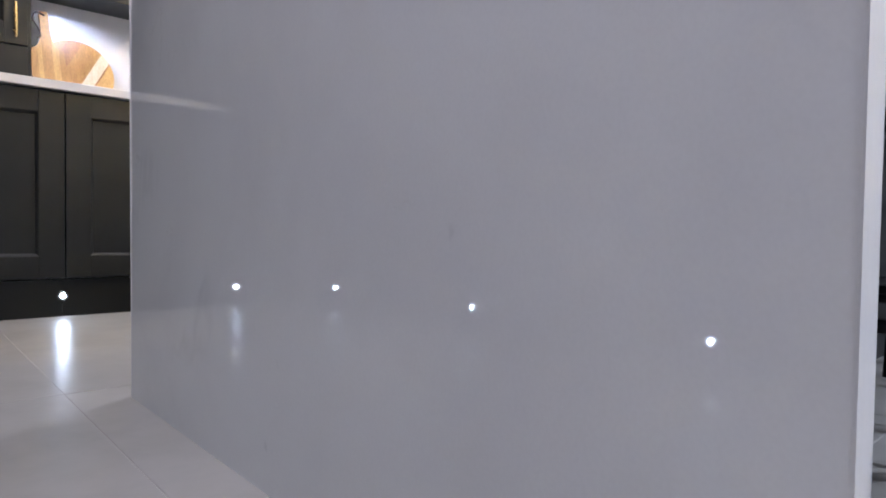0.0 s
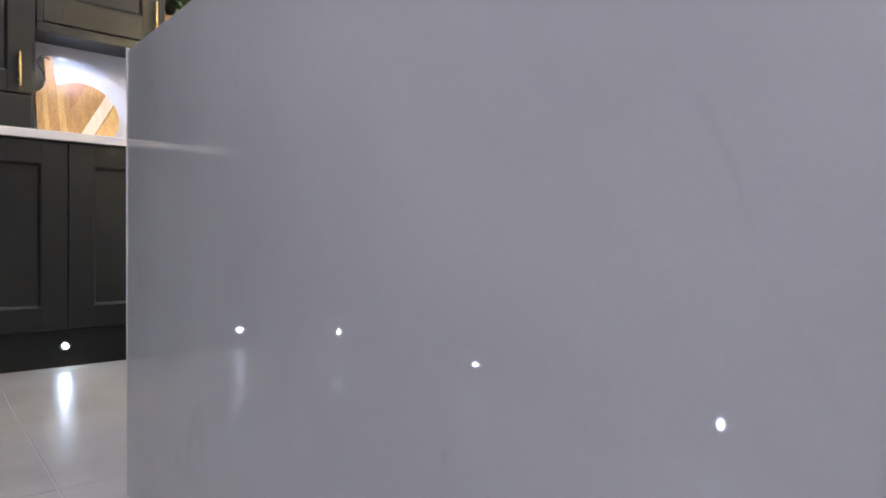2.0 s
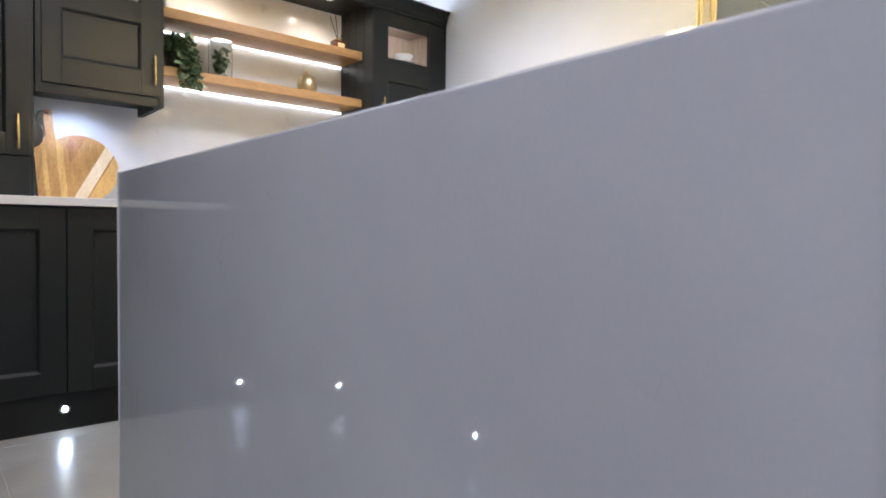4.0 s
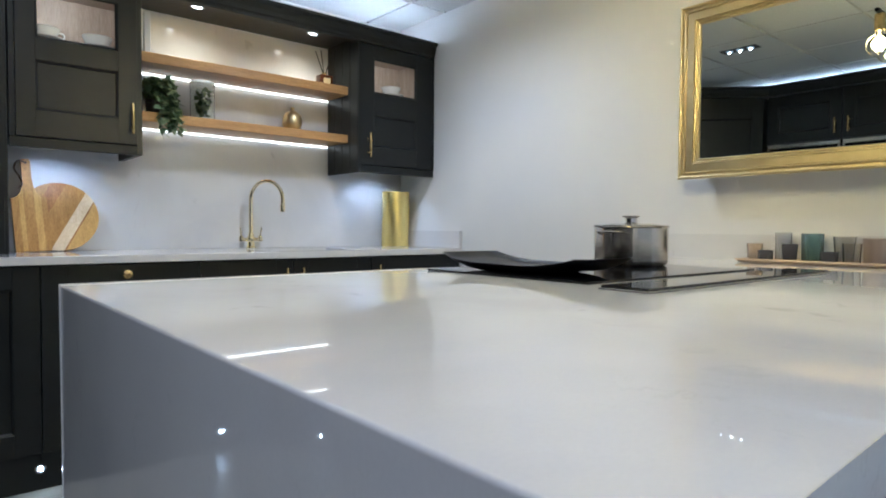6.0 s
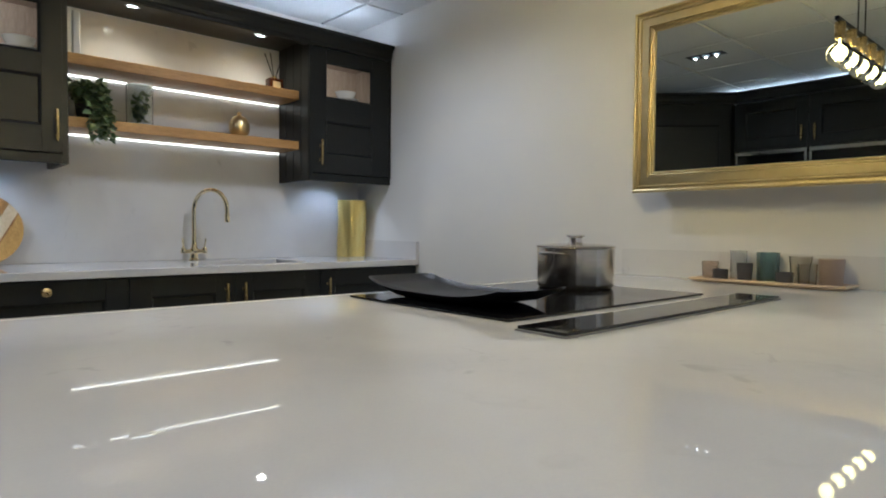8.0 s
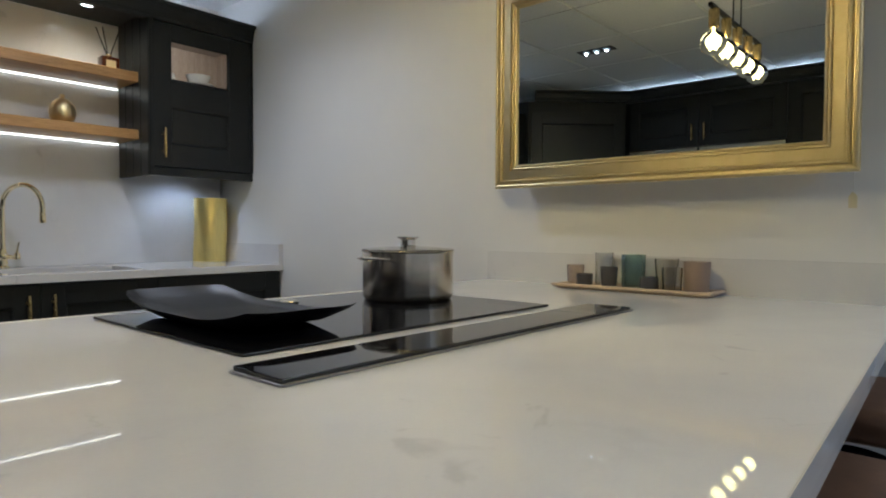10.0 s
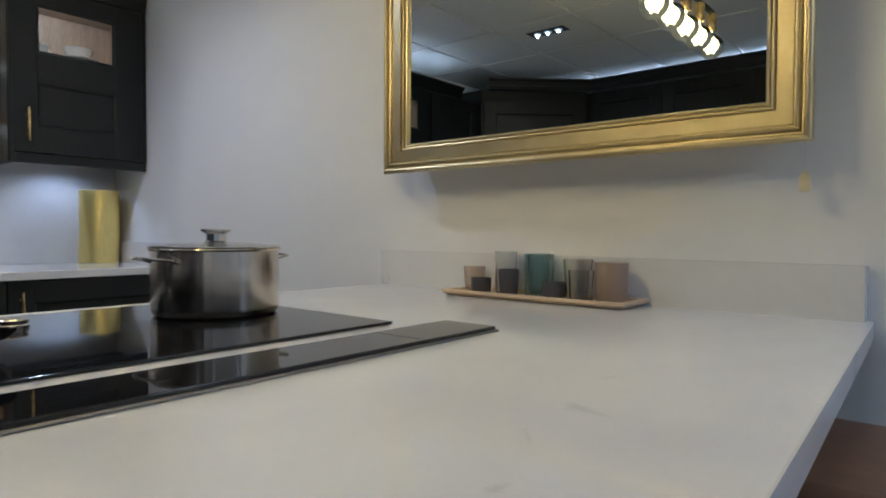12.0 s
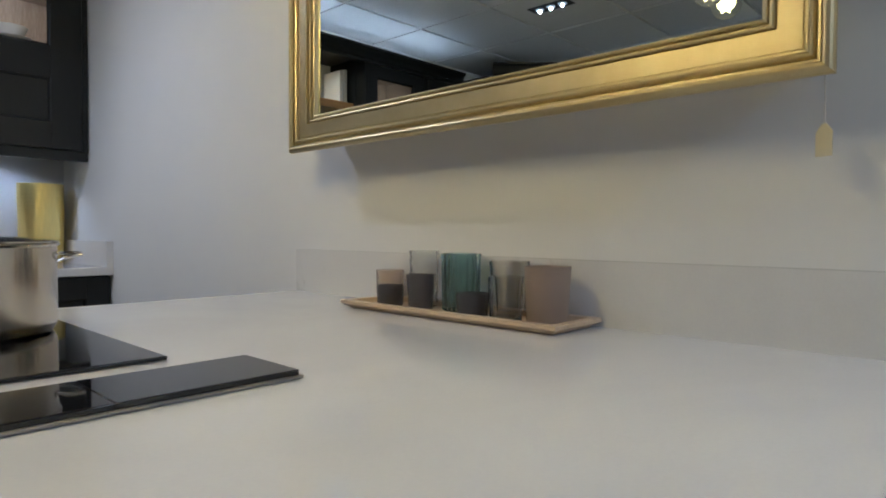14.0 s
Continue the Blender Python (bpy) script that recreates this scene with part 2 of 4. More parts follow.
def box(bm, x0, x1, y0, y1, z0, z1, bev=0.0, seg=1):
    m = Matrix.Translation(((x0 + x1) / 2, (y0 + y1) / 2, (z0 + z1) / 2)) @ Matrix.Diagonal((x1 - x0, y1 - y0, z1 - z0, 1))
    r = bmesh.ops.create_cube(bm, size=1, matrix=m)
    if bev:
        edges = list({e for v in r["verts"] for e in v.link_edges})
        bmesh.ops.bevel(bm, geom=edges, offset=bev, segments=seg, affect="EDGES", profile=0.5)
    return bm


def boxed(*a, **k):
    return box(bmesh.new(), *a, **k)


def lathe(bm, profile, segs=32, m=Matrix(), close=False):
    """Turn (radius, height) pairs about z."""
    rings = []
    for r, z in profile:
        if r < 1e-5:
            rings.append([bm.verts.new(m @ Vector((0, 0, z)))])
        else:
            rings.append([bm.verts.new(m @ Vector((r * math.cos(a), r * math.sin(a), z))) for a in (2 * math.pi * i / segs for i in range(segs))])
    pairs = list(zip(rings, rings[1:])) + ([(rings[-1], rings[0])] if close else [])
    for a, c in pairs:
        for i in range(segs):
            j = (i + 1) % segs
            vs = [a[i % len(a)], a[j % len(a)], c[j % len(c)], c[i % len(c)]]
            vs = list(dict.fromkeys(vs))
            if len(vs) > 2:
                bm.faces.new(vs)
    return bm


def tube(bm, path, radius, segs=10, cap=True):
    """A round tube along points; radius a number or one for each point."""
    pts = [Vector(p) for p in path]
    radii = radius if isinstance(radius, (list, tuple)) else [radius] * len(pts)
    side = None
    rings = []
    for i, p in enumerate(pts):
        d = (pts[min(i + 1, len(pts) - 1)] - pts[max(i - 1, 0)]).normalized()
        if side is None:
            side = d.orthogonal().normalized()
        side = (side - d * side.dot(d)).normalized()
        up = d.cross(side)
        rings.append([bm.verts.new(p + radii[i] * (math.cos(a) * side + math.sin(a) * up)) for a in (2 * math.pi * k / segs for k in range(segs))])
    for a, c in zip(rings, rings[1:]):
        for k in range(segs):
            bm.faces.new((a[k], a[(k + 1) % segs], c[(k + 1) % segs], c[k]))
    if cap:
        bm.faces.new(rings[0][::-1])
        bm.faces.new(rings[-1])
    return bm


def prism(bm, outline, y0, y1, bev=0.0):
    """Extrude an outline of (x, z) from y0 to y1."""
    a = [bm.verts.new((x, y0, z)) for x, z in outline]
    c = [bm.verts.new((x, y1, z)) for x, z in outline]
    n = len(outline)
    faces = [bm.faces.new(a), bm.faces.new(c[::-1])]
    for i in range(n):
        bm.faces.new((a[i], a[(i + 1) % n], c[(i + 1) % n], c[i]))
    if bev:
        edges = [e for f in faces for e in f.edges]
        bmesh.ops.bevel(bm, geom=edges, offset=bev, segments=2, affect="EDGES")
    return bm


def smooth_path(pts, n=8):
    """Points of a Catmull-Rom curve."""
    p = [Vector(q) for q in pts]
    p = [2 * p[0] - p[1]] + p + [2 * p[-1] - p[-2]]
    out = []
    for i in range(1, len(p) - 2):
        for k in range(n):
            s = k / n
            out.append(0.5 * (2 * p[i] + (p[i + 1] - p[i - 1]) * s + (2 * p[i - 1] - 5 * p[i] + 4 * p[i + 1] - p[i + 2]) * s * s
                              + (3 * p[i] - p[i - 1] - 3 * p[i + 1] + p[i + 2]) * s ** 3))
    return out + [p[-2]]


# ---- large structure ----
WX, WY = 2.995, 3.92          # mirror wall, sink wall
LX, BY = -1.0, -2.6          # left wall, wall behind
COUNTER = 0.90


def structure(name, bm, mat, label, category):
    return tagged(part(name, bm, mat), label, category, kind="structure")


structure("wall_east", boxed(WX, WX + 0.15, BY - 0.15, WY + 0.15, 0, CEIL), WALL, "off-white painted plaster wall behind the mirror", "wall")
structure("wall_north", boxed(LX - 0.15, WX, WY, WY + 0.15, 0, CEIL), WALL, "off-white painted wall behind the sink run", "wall")
structure("wall_west", boxed(LX - 0.15, LX, BY, WY, 0, CEIL), WALL, "off-white painted wall behind tall units", "wall")
structure("wall_south", boxed(LX - 0.15, WX, BY - 0.15, BY, 0, CEIL), WALL, "plain off-white painted wall", "wall")
# suspended ceiling: tiles with a shallow grid between, in one mesh
bm = boxed(LX, WX, BY, WY, CEIL + 0.014, CEIL + 0.1)
gx, gy = 0.6, 0.55
x = 0.94 - 2.4
while x < WX:
    y = 1.80 - 4.95
    while y < WY:
        a0, a1, c0, c1 = max(x + 0.010, LX), min(x + gx - 0.010, WX), max(y + 0.010, BY), min(y + gy - 0.010, WY)
        if a1 > a0 and c1 > c0:
            box(bm, a0, a1, c0, c1, CEIL, CEIL + 0.015)
        y += gy
    x += gx
structure("ceiling", bm, BOARD_CEIL, "white suspended ceiling of mineral tiles in a grid", "ceiling")
floor = structure("floor", boxed(LX, WX, BY, WY, -0.12, -0.0012), GROUT, "large grey-beige porcelain floor tiles with thin joints", "floor")


# ---- cabinetry ----
def shaker(name, parent, w, h, openings, thick=0.022, mat=None, label=""):
    """A framed door in x, z from its lower left corner, front towards -y, back at y = 0. openings: (x0, x1, z0, z1, glazed), bottom up."""
    mat = mat or PAINT
    bm = bmesh.new()
    x0, x1 = openings[0][0], openings[0][1]
    bv = 0.001
    for a0, a1, c0, c1, glazed in openings:
        d = 0.010
        outer = [(a0, c0), (a1, c0), (a1, c1), (a0, c1)]
        inner = [(a0 + d, c0 + d), (a1 - d, c0 + d), (a1 - d, c1 - d), (a0 + d, c1 - d)]
        vo = [bm.verts.new((p, -thick + 0.002, q)) for p, q in outer]
        vm = [bm.verts.new((p + (0.004 if p == a0 else -0.004), -thick + 0.004, q + (0.004 if q == c0 else -0.004))) for p, q in outer]
        vi = [bm.verts.new((p, -thick + 0.012, q)) for p, q in inner]
        for i in range(4):
            j = (i + 1) % 4
            bm.faces.new((vo[i], vo[j], vm[j], vm[i]))
            bm.faces.new((vm[i], vm[j], vi[j], vi[i]))
        if not glazed:
            bm.faces.new(vi)
    door = part(name, bm, mat, parent, label)
    part("stile", boxed(0, x0, -thick, 0, 0, h, bv), mat, door)
    part("stile", boxed(x1, w, -thick, 0, 0, h, bv), mat, door)
    z = 0
    for a, c in [(o[2], o[3]) for o in openings] + [(h, h)]:
        part("rail", boxed(x0, x1, -thick, 0, z, a, bv), mat, door)
        z = c
    for a0, a1, c0, c1, glazed in openings:
        if glazed:
            pane = part("glass_pane", boxed(a0 + 0.004, a1 - 0.004, -0.010, -0.006, c0 + 0.004, c1 - 0.004), PANE, door, "clear glass pane")
            pane.visible_shadow = False
    return door


def bar_handle(parent, x, z0, z1, y=-0.022):
    """A brass bar handle, slimmer at its ends, on two posts."""
    zs = [z0, z0 + 0.004, z0 + (z1 - z0) * 0.3, (z0 + z1) / 2, z0 + (z1 - z0) * 0.7, z1 - 0.004, z1]
    bm = tube(bmesh.new(), [(x, y - 0.026, q) for q in zs], [0.0038, 0.0052, 0.0062, 0.0072, 0.0062, 0.0052, 0.0038], 10)
    for q in (z0 + (z1 - z0) * 0.22, z0 + (z1 - z0) * 0.78):
        tube(bm, [(x, y, q), (x, y - 0.004, q), (x, y - 0.026, q)], [0.0065, 0.0042, 0.0042], 8)
    return part("handle", bm, BRASS, parent, "brushed brass bar handle", True)


def base_unit(x0, x1, handle=None, label="near-black painted shaker base cabinet under the worktop", knob=False):
    """A base cabinet of the sink run; handle: the handle's x."""
    unit = empty("base_cabinet", (x0, 3.30, 0), 0, label, "cabinet", "base cabinets of the sink run")
    w = x1 - x0
    part("carcass", boxed(0.0005, w - 0.0005, 0.024, WY - 3.30 - 0.03, 0.15, 0.866), PAINT, unit)
    bm = bmesh.new()
    box(bm, 0, w, 0.046, 0.062, 0.0, 0.146, 0.001)
    part("plinth", bm, PAINT, unit)
    st = 0.085
    door = shaker("door", unit, w - 0.004, 0.708, [(st, w - 0.004 - st, 0.085, 0.625, False)])
    door.location = (0.002, 0.022, 0.154)
    if handle is not None:
        bar_handle(door, handle - x0 - 0.002, 0.53, 0.668)
    if knob:
        bm = lathe(bmesh.new(), [(0.0, 0.0), (0.008, 0.0), (0.007, 0.012), (0.010, 0.016), (0.0165, 0.020), (0.0175, 0.025), (0.013, 0.029), (0, 0.030)], 24,
                   Matrix.Translation((w / 2, -0.022, 0.668)) @ Matrix.Rotation(radians(90), 4, "X"))
        part("knob", bm, BRASS, door, "round brass knob", True)
    return unit


base_unit(-0.30, 0.292)
base_unit(0.292, 0.888)
base_unit(0.888, 1.475, label="near-black painted appliance door with a round knob", knob=True)
base_unit(1.475, 1.92, 1.878)
base_unit(1.92, 2.365, 1.962)
base_unit(2.365, 2.990, 2.408)


def plinth_light(place, turn):
    ob = empty("plinth_light", place, turn, "small round bright white LED light set in a black plinth", "light", "plinth lights")
    m = Matrix.Rotation(radians(90), 4, "X")
    part("bezel", lathe(bmesh.new(), [(0.0, 0.0), (0.018, 0.0), (0.018, 0.003), (0.0145, 0.0042), (0.0125, 0.003), (0.0, 0.003)], 28, m), CHROME, ob, "chrome ring", True)
    part("lens", lathe(bmesh.new(), [(0.0, 0.0035), (0.0088, 0.0035), (0.0075, 0.0055), (0.0, 0.0065)], 24, m), PLINTH_LENS, ob, "glowing white lens", True)
    return ob


for px in (-0.07, 0.886):
    plinth_light((px, 3.346, 0.082), 0)

# worktop of the sink run, with the sink's opening
bm = bmesh.new()
SX0, SX1, SY0, SY1 = 1.84, 2.34, 3.36, 3.73
wt = (3.278, WY - 0.002)
box(bm, -0.36, SX0, *wt, 0.868, COUNTER, 0.002)
box(bm, SX1, WX - 0.002, *wt, 0.868, COUNTER, 0.002)
box(bm, SX0, SX1, wt[0], SY0, 0.868, COUNTER)
box(bm, SX0, SX1, SY1, wt[1], 0.868, COUNTER)
tagged(part("sink_worktop", bm, QUARTZ), "white veined quartz worktop along the wall with an undermounted sink", "worktop")
bm = bmesh.new()
d = 0.19
for a in ((SX0 - 0.012, SX0, SY0 - 0.012, SY1 + 0.012), (SX1, SX1 + 0.012, SY0 - 0.012, SY1 + 0.012), (SX0, SX1, SY0 - 0.012, SY0), (SX0, SX1, SY1, SY1 + 0.012)):
    box(bm, *a, 0.867 - d, 0.867)
box(bm, SX0 - 0.012, SX1 + 0.012, SY0 - 0.012, SY1 + 0.012, 0.867 - d - 0.012, 0.867 - d)
tagged(part("sink", bm, STEEL), "brushed steel undermounted sink bowl in quartz worktop", "sink")
# full-height quartz splashback and the low return on the side wall
tagged(part("splashback", boxed(0.80, WX - 0.002, WY - 0.020, WY - 0.001, COUNTER + 0.001, 2.089), QUARTZ), "polished white quartz splashback slab above the sink", "splashback")
tagged(part("upstand", boxed(WX - 0.025, WX - 0.001, 3.282, WY - 0.022, COUNTER - 0.002, 1.0), QUARTZ), "low white quartz upstand at the worktop's end", "upstand", "upstands")


def wall_cabinet(x0, x1, win, pan, handle, end_left):
    """A glazed wall cabinet with a lit inside; win and pan: the glazed and the solid panel, x0, x1, z0, z1 in the world."""
    y = 3.55
    unit = empty("wall_cabinet", (x0, y, 1.332), 0, "near-black painted wall cabinet with a glazed, lit top", "cabinet", "glazed wall cabinets")
    w, Z = x1 - x0, 1.332
    top = 2.06 - Z
    dp = WY - 0.022 - y
    part("side_panel", boxed(0, 0.02, 0.0, dp, 0 if end_left else 0.04, top + 0.052, 0.001), PAINT, unit)
    part("side_panel", boxed(w - 0.02, w, 0.0, dp, 0.04 if end_left else 0, top + 0.052, 0.001), PAINT, unit)
    # tongue-and-groove boards on the open side
    sx, s = (0, -1) if end_left else (w, 1)
    n = 4
    for i in range(n):
        a = 0.004 + i * (dp - 0.004) / n
        part("side_board", boxed(min(sx, sx + s * 0.004), max(sx, sx + s * 0.004), a + 0.002, a + dp / n - 0.003, 0, top + 0.052, 0.0015), PAINT, unit)
    part("bottom", boxed(0.02, w - 0.02, 0.022, dp, 0.04, 0.058), PAINT, unit)
    part("pelmet", boxed(0.0, w, 0.004, 0.022, 0.0, 0.040, 0.002), PAINT, unit)
    bm = boxed(0.021, w - 0.021, dp - 0.012, dp - 0.002, 0.059, top)
    box(bm, 0.0205, 0.026, 0.024, dp - 0.012, 0.059, top)
    box(bm, w - 0.026, w - 0.0205, 0.024, dp - 0.012, 0.059, top)
    box(bm, 0.026, w - 0.026, 0.024, dp - 0.012, top - 0.012, top)
    box(bm, 0.026, w - 0.026, 0.024, dp - 0.012, 0.059, 0.064)
    part("lining", bm, OAK_INNER, unit, "pale oak-effect lining")
    zs = win[2] - Z + 0.010
    sh = part("glass_shelf", boxed(0.027, w - 0.027, 0.03, dp - 0.014, zs, zs + 0.006), GLASS, unit, "clear glass shelf")
    sh.visible_shadow = False
    dx, dz = 0.022 if not end_left else 0.018, 0.044
    loc = lambda q: (q[0] - x0 - dx, q[1] - x0 - dx, q[2] - Z - dz, q[3] - Z - dz)
    door = shaker("door", unit, w - 2 * 0.02, top - dz - 0.004, [(*loc((win[0], win[1], pan[2], pan[3])), False), (*loc(win), True)])
    door.location = (dx, 0.022 - 0.001, dz)
    bar_handle(door, handle[0] - x0 - dx, handle[1] - Z - dz, handle[2] - Z - dz)
    return unit, zs + Z + 0.006


cabL, shelfL = wall_cabinet(0.822, 1.310, (0.911, 1.217, 1.775, 1.985), (0.911, 1.217, 1.484, 1.688), (1.268, 1.421, 1.554), False)
cabR, shelfR = wall_cabinet(2.446, 2.991, (2.547, 2.855, 1.788, 1.986), (2.547, 2.857, 1.483, 1.662), (2.508, 1.417, 1.556), True)

# bridging canopy, cornice
can = empty("canopy", (1.312, 3.55, 2.04), 0, "near-black painted canopy bridging the wall cabinets", "canopy")
part("soffit", boxed(0, 1.132, 0.012, 0.348, 0.052, 0.070, 0.001), PAINT, can)
part("fascia", boxed(0, 1.132, 0.0, 0.0115, 0.020, 0.070, 0.002), PAINT, can)


def cornice(bm, path, z0, profile):
    """Sweep a moulding outward along a plan path with mitred corners; outward is to the right of the way."""
    pts = [Vector((*p, 0)) for p in path]
    rings = []
    for i, p in enumerate(pts):
        dirs = [(pts[k + 1] - pts[k]).normalized() for k in (i - 1, i) if 0 <= k < len(pts) - 1]
        outs = [Vector((d.y, -d.x, 0)) for d in dirs]
        o = outs[0] if len(outs) == 1 else (outs[0] + outs[1]) / (1 + outs[0].dot(outs[1]))
        rings.append([bm.verts.new(p + o * a + Vector((0, 0, z0 + h))) for a, h in profile])
    n = len(profile)
    for a, c in zip(rings, rings[1:]):
        for k in range(n):
            bm.faces.new((a[k], a[(k + 1) % n], c[(k + 1) % n], c[k]))
    bm.faces.new(rings[0])
    bm.faces.new(rings[-1][::-1])
    return bm


CORNICE = [(-0.05, 0), (0.004, 0), (0.004, 0.012), (0.010, 0.020), (0.013, 0.040), (0.022, 0.062), (0.036, 0.072), (0.038, 0.086), (-0.05, 0.086)]
tagged(part("cornice", cornice(bmesh.new(), [(0.44, 3.55), (2.990, 3.55)], 2.064, CORNICE), PAINT), "near-black painted cornice along the wall cabinets", "cornice", "cornices")

# canopy and underside lights
for px in (1.60, 2.227):
    ob = empty("recessed_spotlight", (px, 3.676, 2.0915), 0, "small round recessed spotlight in the dark canopy", "light", "canopy spotlights")
    flip = Matrix.Rotation(radians(180), 4, "X")
    part("bezel", lathe(bmesh.new(), [(0.0, 0.0), (0.034, 0.0), (0.034, 0.003), (0.028, 0.005), (0.025, 0.002), (0.0, 0.002)], 28, flip), CHROME, ob, "chrome ring", True)
    part("lens", lathe(bmesh.new(), [(0.0, 0.0024), (0.024, 0.0024), (0.0, 0.004)], 24, flip), LENS, ob, "glowing white lens", True)
for px in (1.0, 2.72):
    ob = empty("undercabinet_light", (px, 3.73, 1.3885), 0, "flat white LED light under the wall cabinet", "light", "undercabinet lights")
    part("housing", boxed(-0.04, 0.04, -0.03, 0.03, -0.010, 0.0, 0.003), PLASTIC_WHITE, ob, "white housing")
    part("diffuser", boxed(-0.032, 0.032, -0.022, 0.022, -0.0125, -0.0102), LENS, ob, "glowing diffuser")

# floating oak shelves, each with its light strip
for z0, z1 in ((1.779, 1.826), (1.505, 1.551)):
    ob = tagged(part("oak_shelf", boxed(1.312, 2.4415, 3.66, WY - 0.0205, z0, z1, 0.002), OAK), "thick oak floating shelf", "shelf", "oak shelves")
    ob = empty("led_light_strip", (1.32, 3.878, z0), 0, "glowing cool white LED strip under an oak shelf", "light", "shelf light strips")
    part("channel", boxed(0, 1.115, 0, 0.012, -0.003, -0.0004), CHROME, ob, "metal channel")
    part("diffuser", boxed(0.001, 1.114, 0.004, 0.0085, -0.009, -0.0032, 0.0015), LED, ob, "glowing diffuser")

# dresser unit standing on the worktop, and diagonal corner unit beyond
dr = empty("dresser_cabinet", (0.25, 3.55, COUNTER + 0.001), 0, "near-black painted dresser cabinet standing on the worktop", "cabinet")
part("carcass", boxed(0, 0.566, 0.0, 0.345, 0, 1.158, 0.001), PAINT, dr)
d1 = shaker("door", dr, 0.548, 0.985, [(0.08, 0.468, 0.08, 0.905, False)])
d1.location = (0.004, -0.0005, 0.168)
bar_handle(d1, 0.505, 0.022, 0.158)
part("drawer_front", boxed(0.004, 0.552, -0.0225, -0.0005, 0.004, 0.163, 0.002), PAINT, dr)
cu = empty("corner_cabinet", (-0.33, 2.90, 0), 0, "near-black painted diagonal corner larder cabinet", "cabinet")
bm = bmesh.new()
prof = [(0, 0), (0.574, 0.60), (0.574, 1.0), (-0.60, 1.0), (-0.60, 0)]
lo = [bm.verts.new((a, c, COUNTER + 0.002)) for a, c in prof]
hi = [bm.verts.new((a, c, 2.164)) for a, c in prof]
bm.faces.new(lo)
bm.faces.new(hi[::-1])
for i in range(5):
    bm.faces.new((lo[i], lo[(i + 1) % 5], hi[(i + 1) % 5], hi[i]))
part("carcass", bm, PAINT, cu)
d1 = shaker("door", cu, 0.80, 1.15, [(0.09, 0.71, 0.09, 1.06, False)])
d1.matrix_basis = pose(0.012, 0.004, 0.92, 0, 0, math.degrees(math.atan2(0.60, 0.574)))
tagged(part("cornice", cornice(bmesh.new(), [(-0.33, -0.42), (-0.33, 2.86), (0.22, 3.45)], 2.166, CORNICE), PAINT), "near-black painted cornice along the tall cabinets", "cornice", "cornices")


def tall_unit(y0, y1, handle_low, oven):
    """A tall cabinet on the left wall; its front faces +x."""
    w = y1 - y0
    unit = empty("tall_cabinet", (-0.352, y0, 0), 90, "tall near-black painted shaker larder cabinet", "cabinet", "tall cabinets")
    part("carcass", boxed(0.0005, w - 0.0005, 0.024, 0.62, 0.15, 2.164), PAINT, unit)
    part("plinth", boxed(0, w, 0.046, 0.062, 0, 0.146, 0.001), PAINT, unit)
    hx = 0.045 if handle_low else w - 0.05
    zt = 1.755 if oven else 1.35
    d = shaker("upper_door", unit, w - 0.004, 2.150 - zt, [(0.085, w - 0.09, 0.085, 2.065 - zt, False)])
    d.location = (0.002, 0.022, zt)
    bar_handle(d, hx, 0.045, 0.170)
    zl = 0.70 if oven else 1.345
    d = shaker("lower_door", unit, w - 0.004, zl - 0.154, [(0.085, w - 0.09, 0.085, zl - 0.24, False)])
    d.location = (0.002, 0.022, 0.154)
    bar_handle(d, hx, zl - 0.35, zl - 0.21)
    if oven:
        ov = empty("built_in_oven", (-0.352, y0, 0), 90, "black glass built-in oven with steel trim", "oven", "built-in ovens")
        part("front", boxed(0.03, w - 0.03, -0.004, 0.022, 0.72, 1.71, 0.002), BLACK_GLASS, ov, "black glass front")
        bm = boxed(0.008, w - 0.008, -0.004, 0.022, 1.714, 1.746, 0.002)
        box(bm, 0.008, 0.028, -0.004, 0.022, 0.71, 1.712, 0.002)
        box(bm, w - 0.028, w - 0.008, -0.004, 0.022, 0.71, 1.712, 0.002)
        part("trim", bm, STEEL, ov, "brushed steel trim")
        bm = tube(bmesh.new(), [(0.06, -0.04, 1.18), (w - 0.06, -0.04, 1.18)], 0.009, 10)
        for q in (0.09, w - 0.09):
            tube(bm, [(q, -0.004, 1.18), (q, -0.04, 1.18)], 0.006, 8)
        part("handle", bm, STEEL, ov, "steel bar handle", True)
    return unit


for i, (yy, ye) in enumerate(((2.305, 2.88), (1.68, 2.305), (1.02, 1.68), (0.36, 1.02), (-0.42, 0.36))):
    tall_unit(yy, ye, i % 2 == 0, i < 2)
tagged(part("end_panel", boxed(-0.95, -0.352, -0.442, -0.4215, 0.0, 2.164, 0.001), PAINT), "near-black painted end panel of the tall cabinets", "panel")
for px, py in ((-0.397, 1.257), (-0.397, 2.11), (-0.383, 2.98)):
    plinth_light((px, py, 0.088), 90)
bm = boxed(-0.398, -0.384, 2.88, 3.345, 0, 0.146)
tagged(part("corner_plinth", bm, PAINT), "near-black plinth in the corner", "plinth")

# light strips on top of the cabinets, hidden behind the cornice, washing the ceiling
for name, a in (("uplight", (0.5, 2.9, 3.62, 3.64)), ("uplight", (-0.60, -0.58, -0.3, 3.40))):
    z, foot = (2.155, 2.111) if a[2] > 3 else (2.262, 2.165)
    ob = empty(name, (0, 0, 0), 0, "cool white LED strip on top of the cabinets", "light", "cabinet uplights")
    part("channel", boxed(*a, foot, z - 0.012), CHROME, ob, "metal channel")
    part("diffuser", boxed(*a, z - 0.0115, z), UPLIGHT, ob, "glowing diffuser")

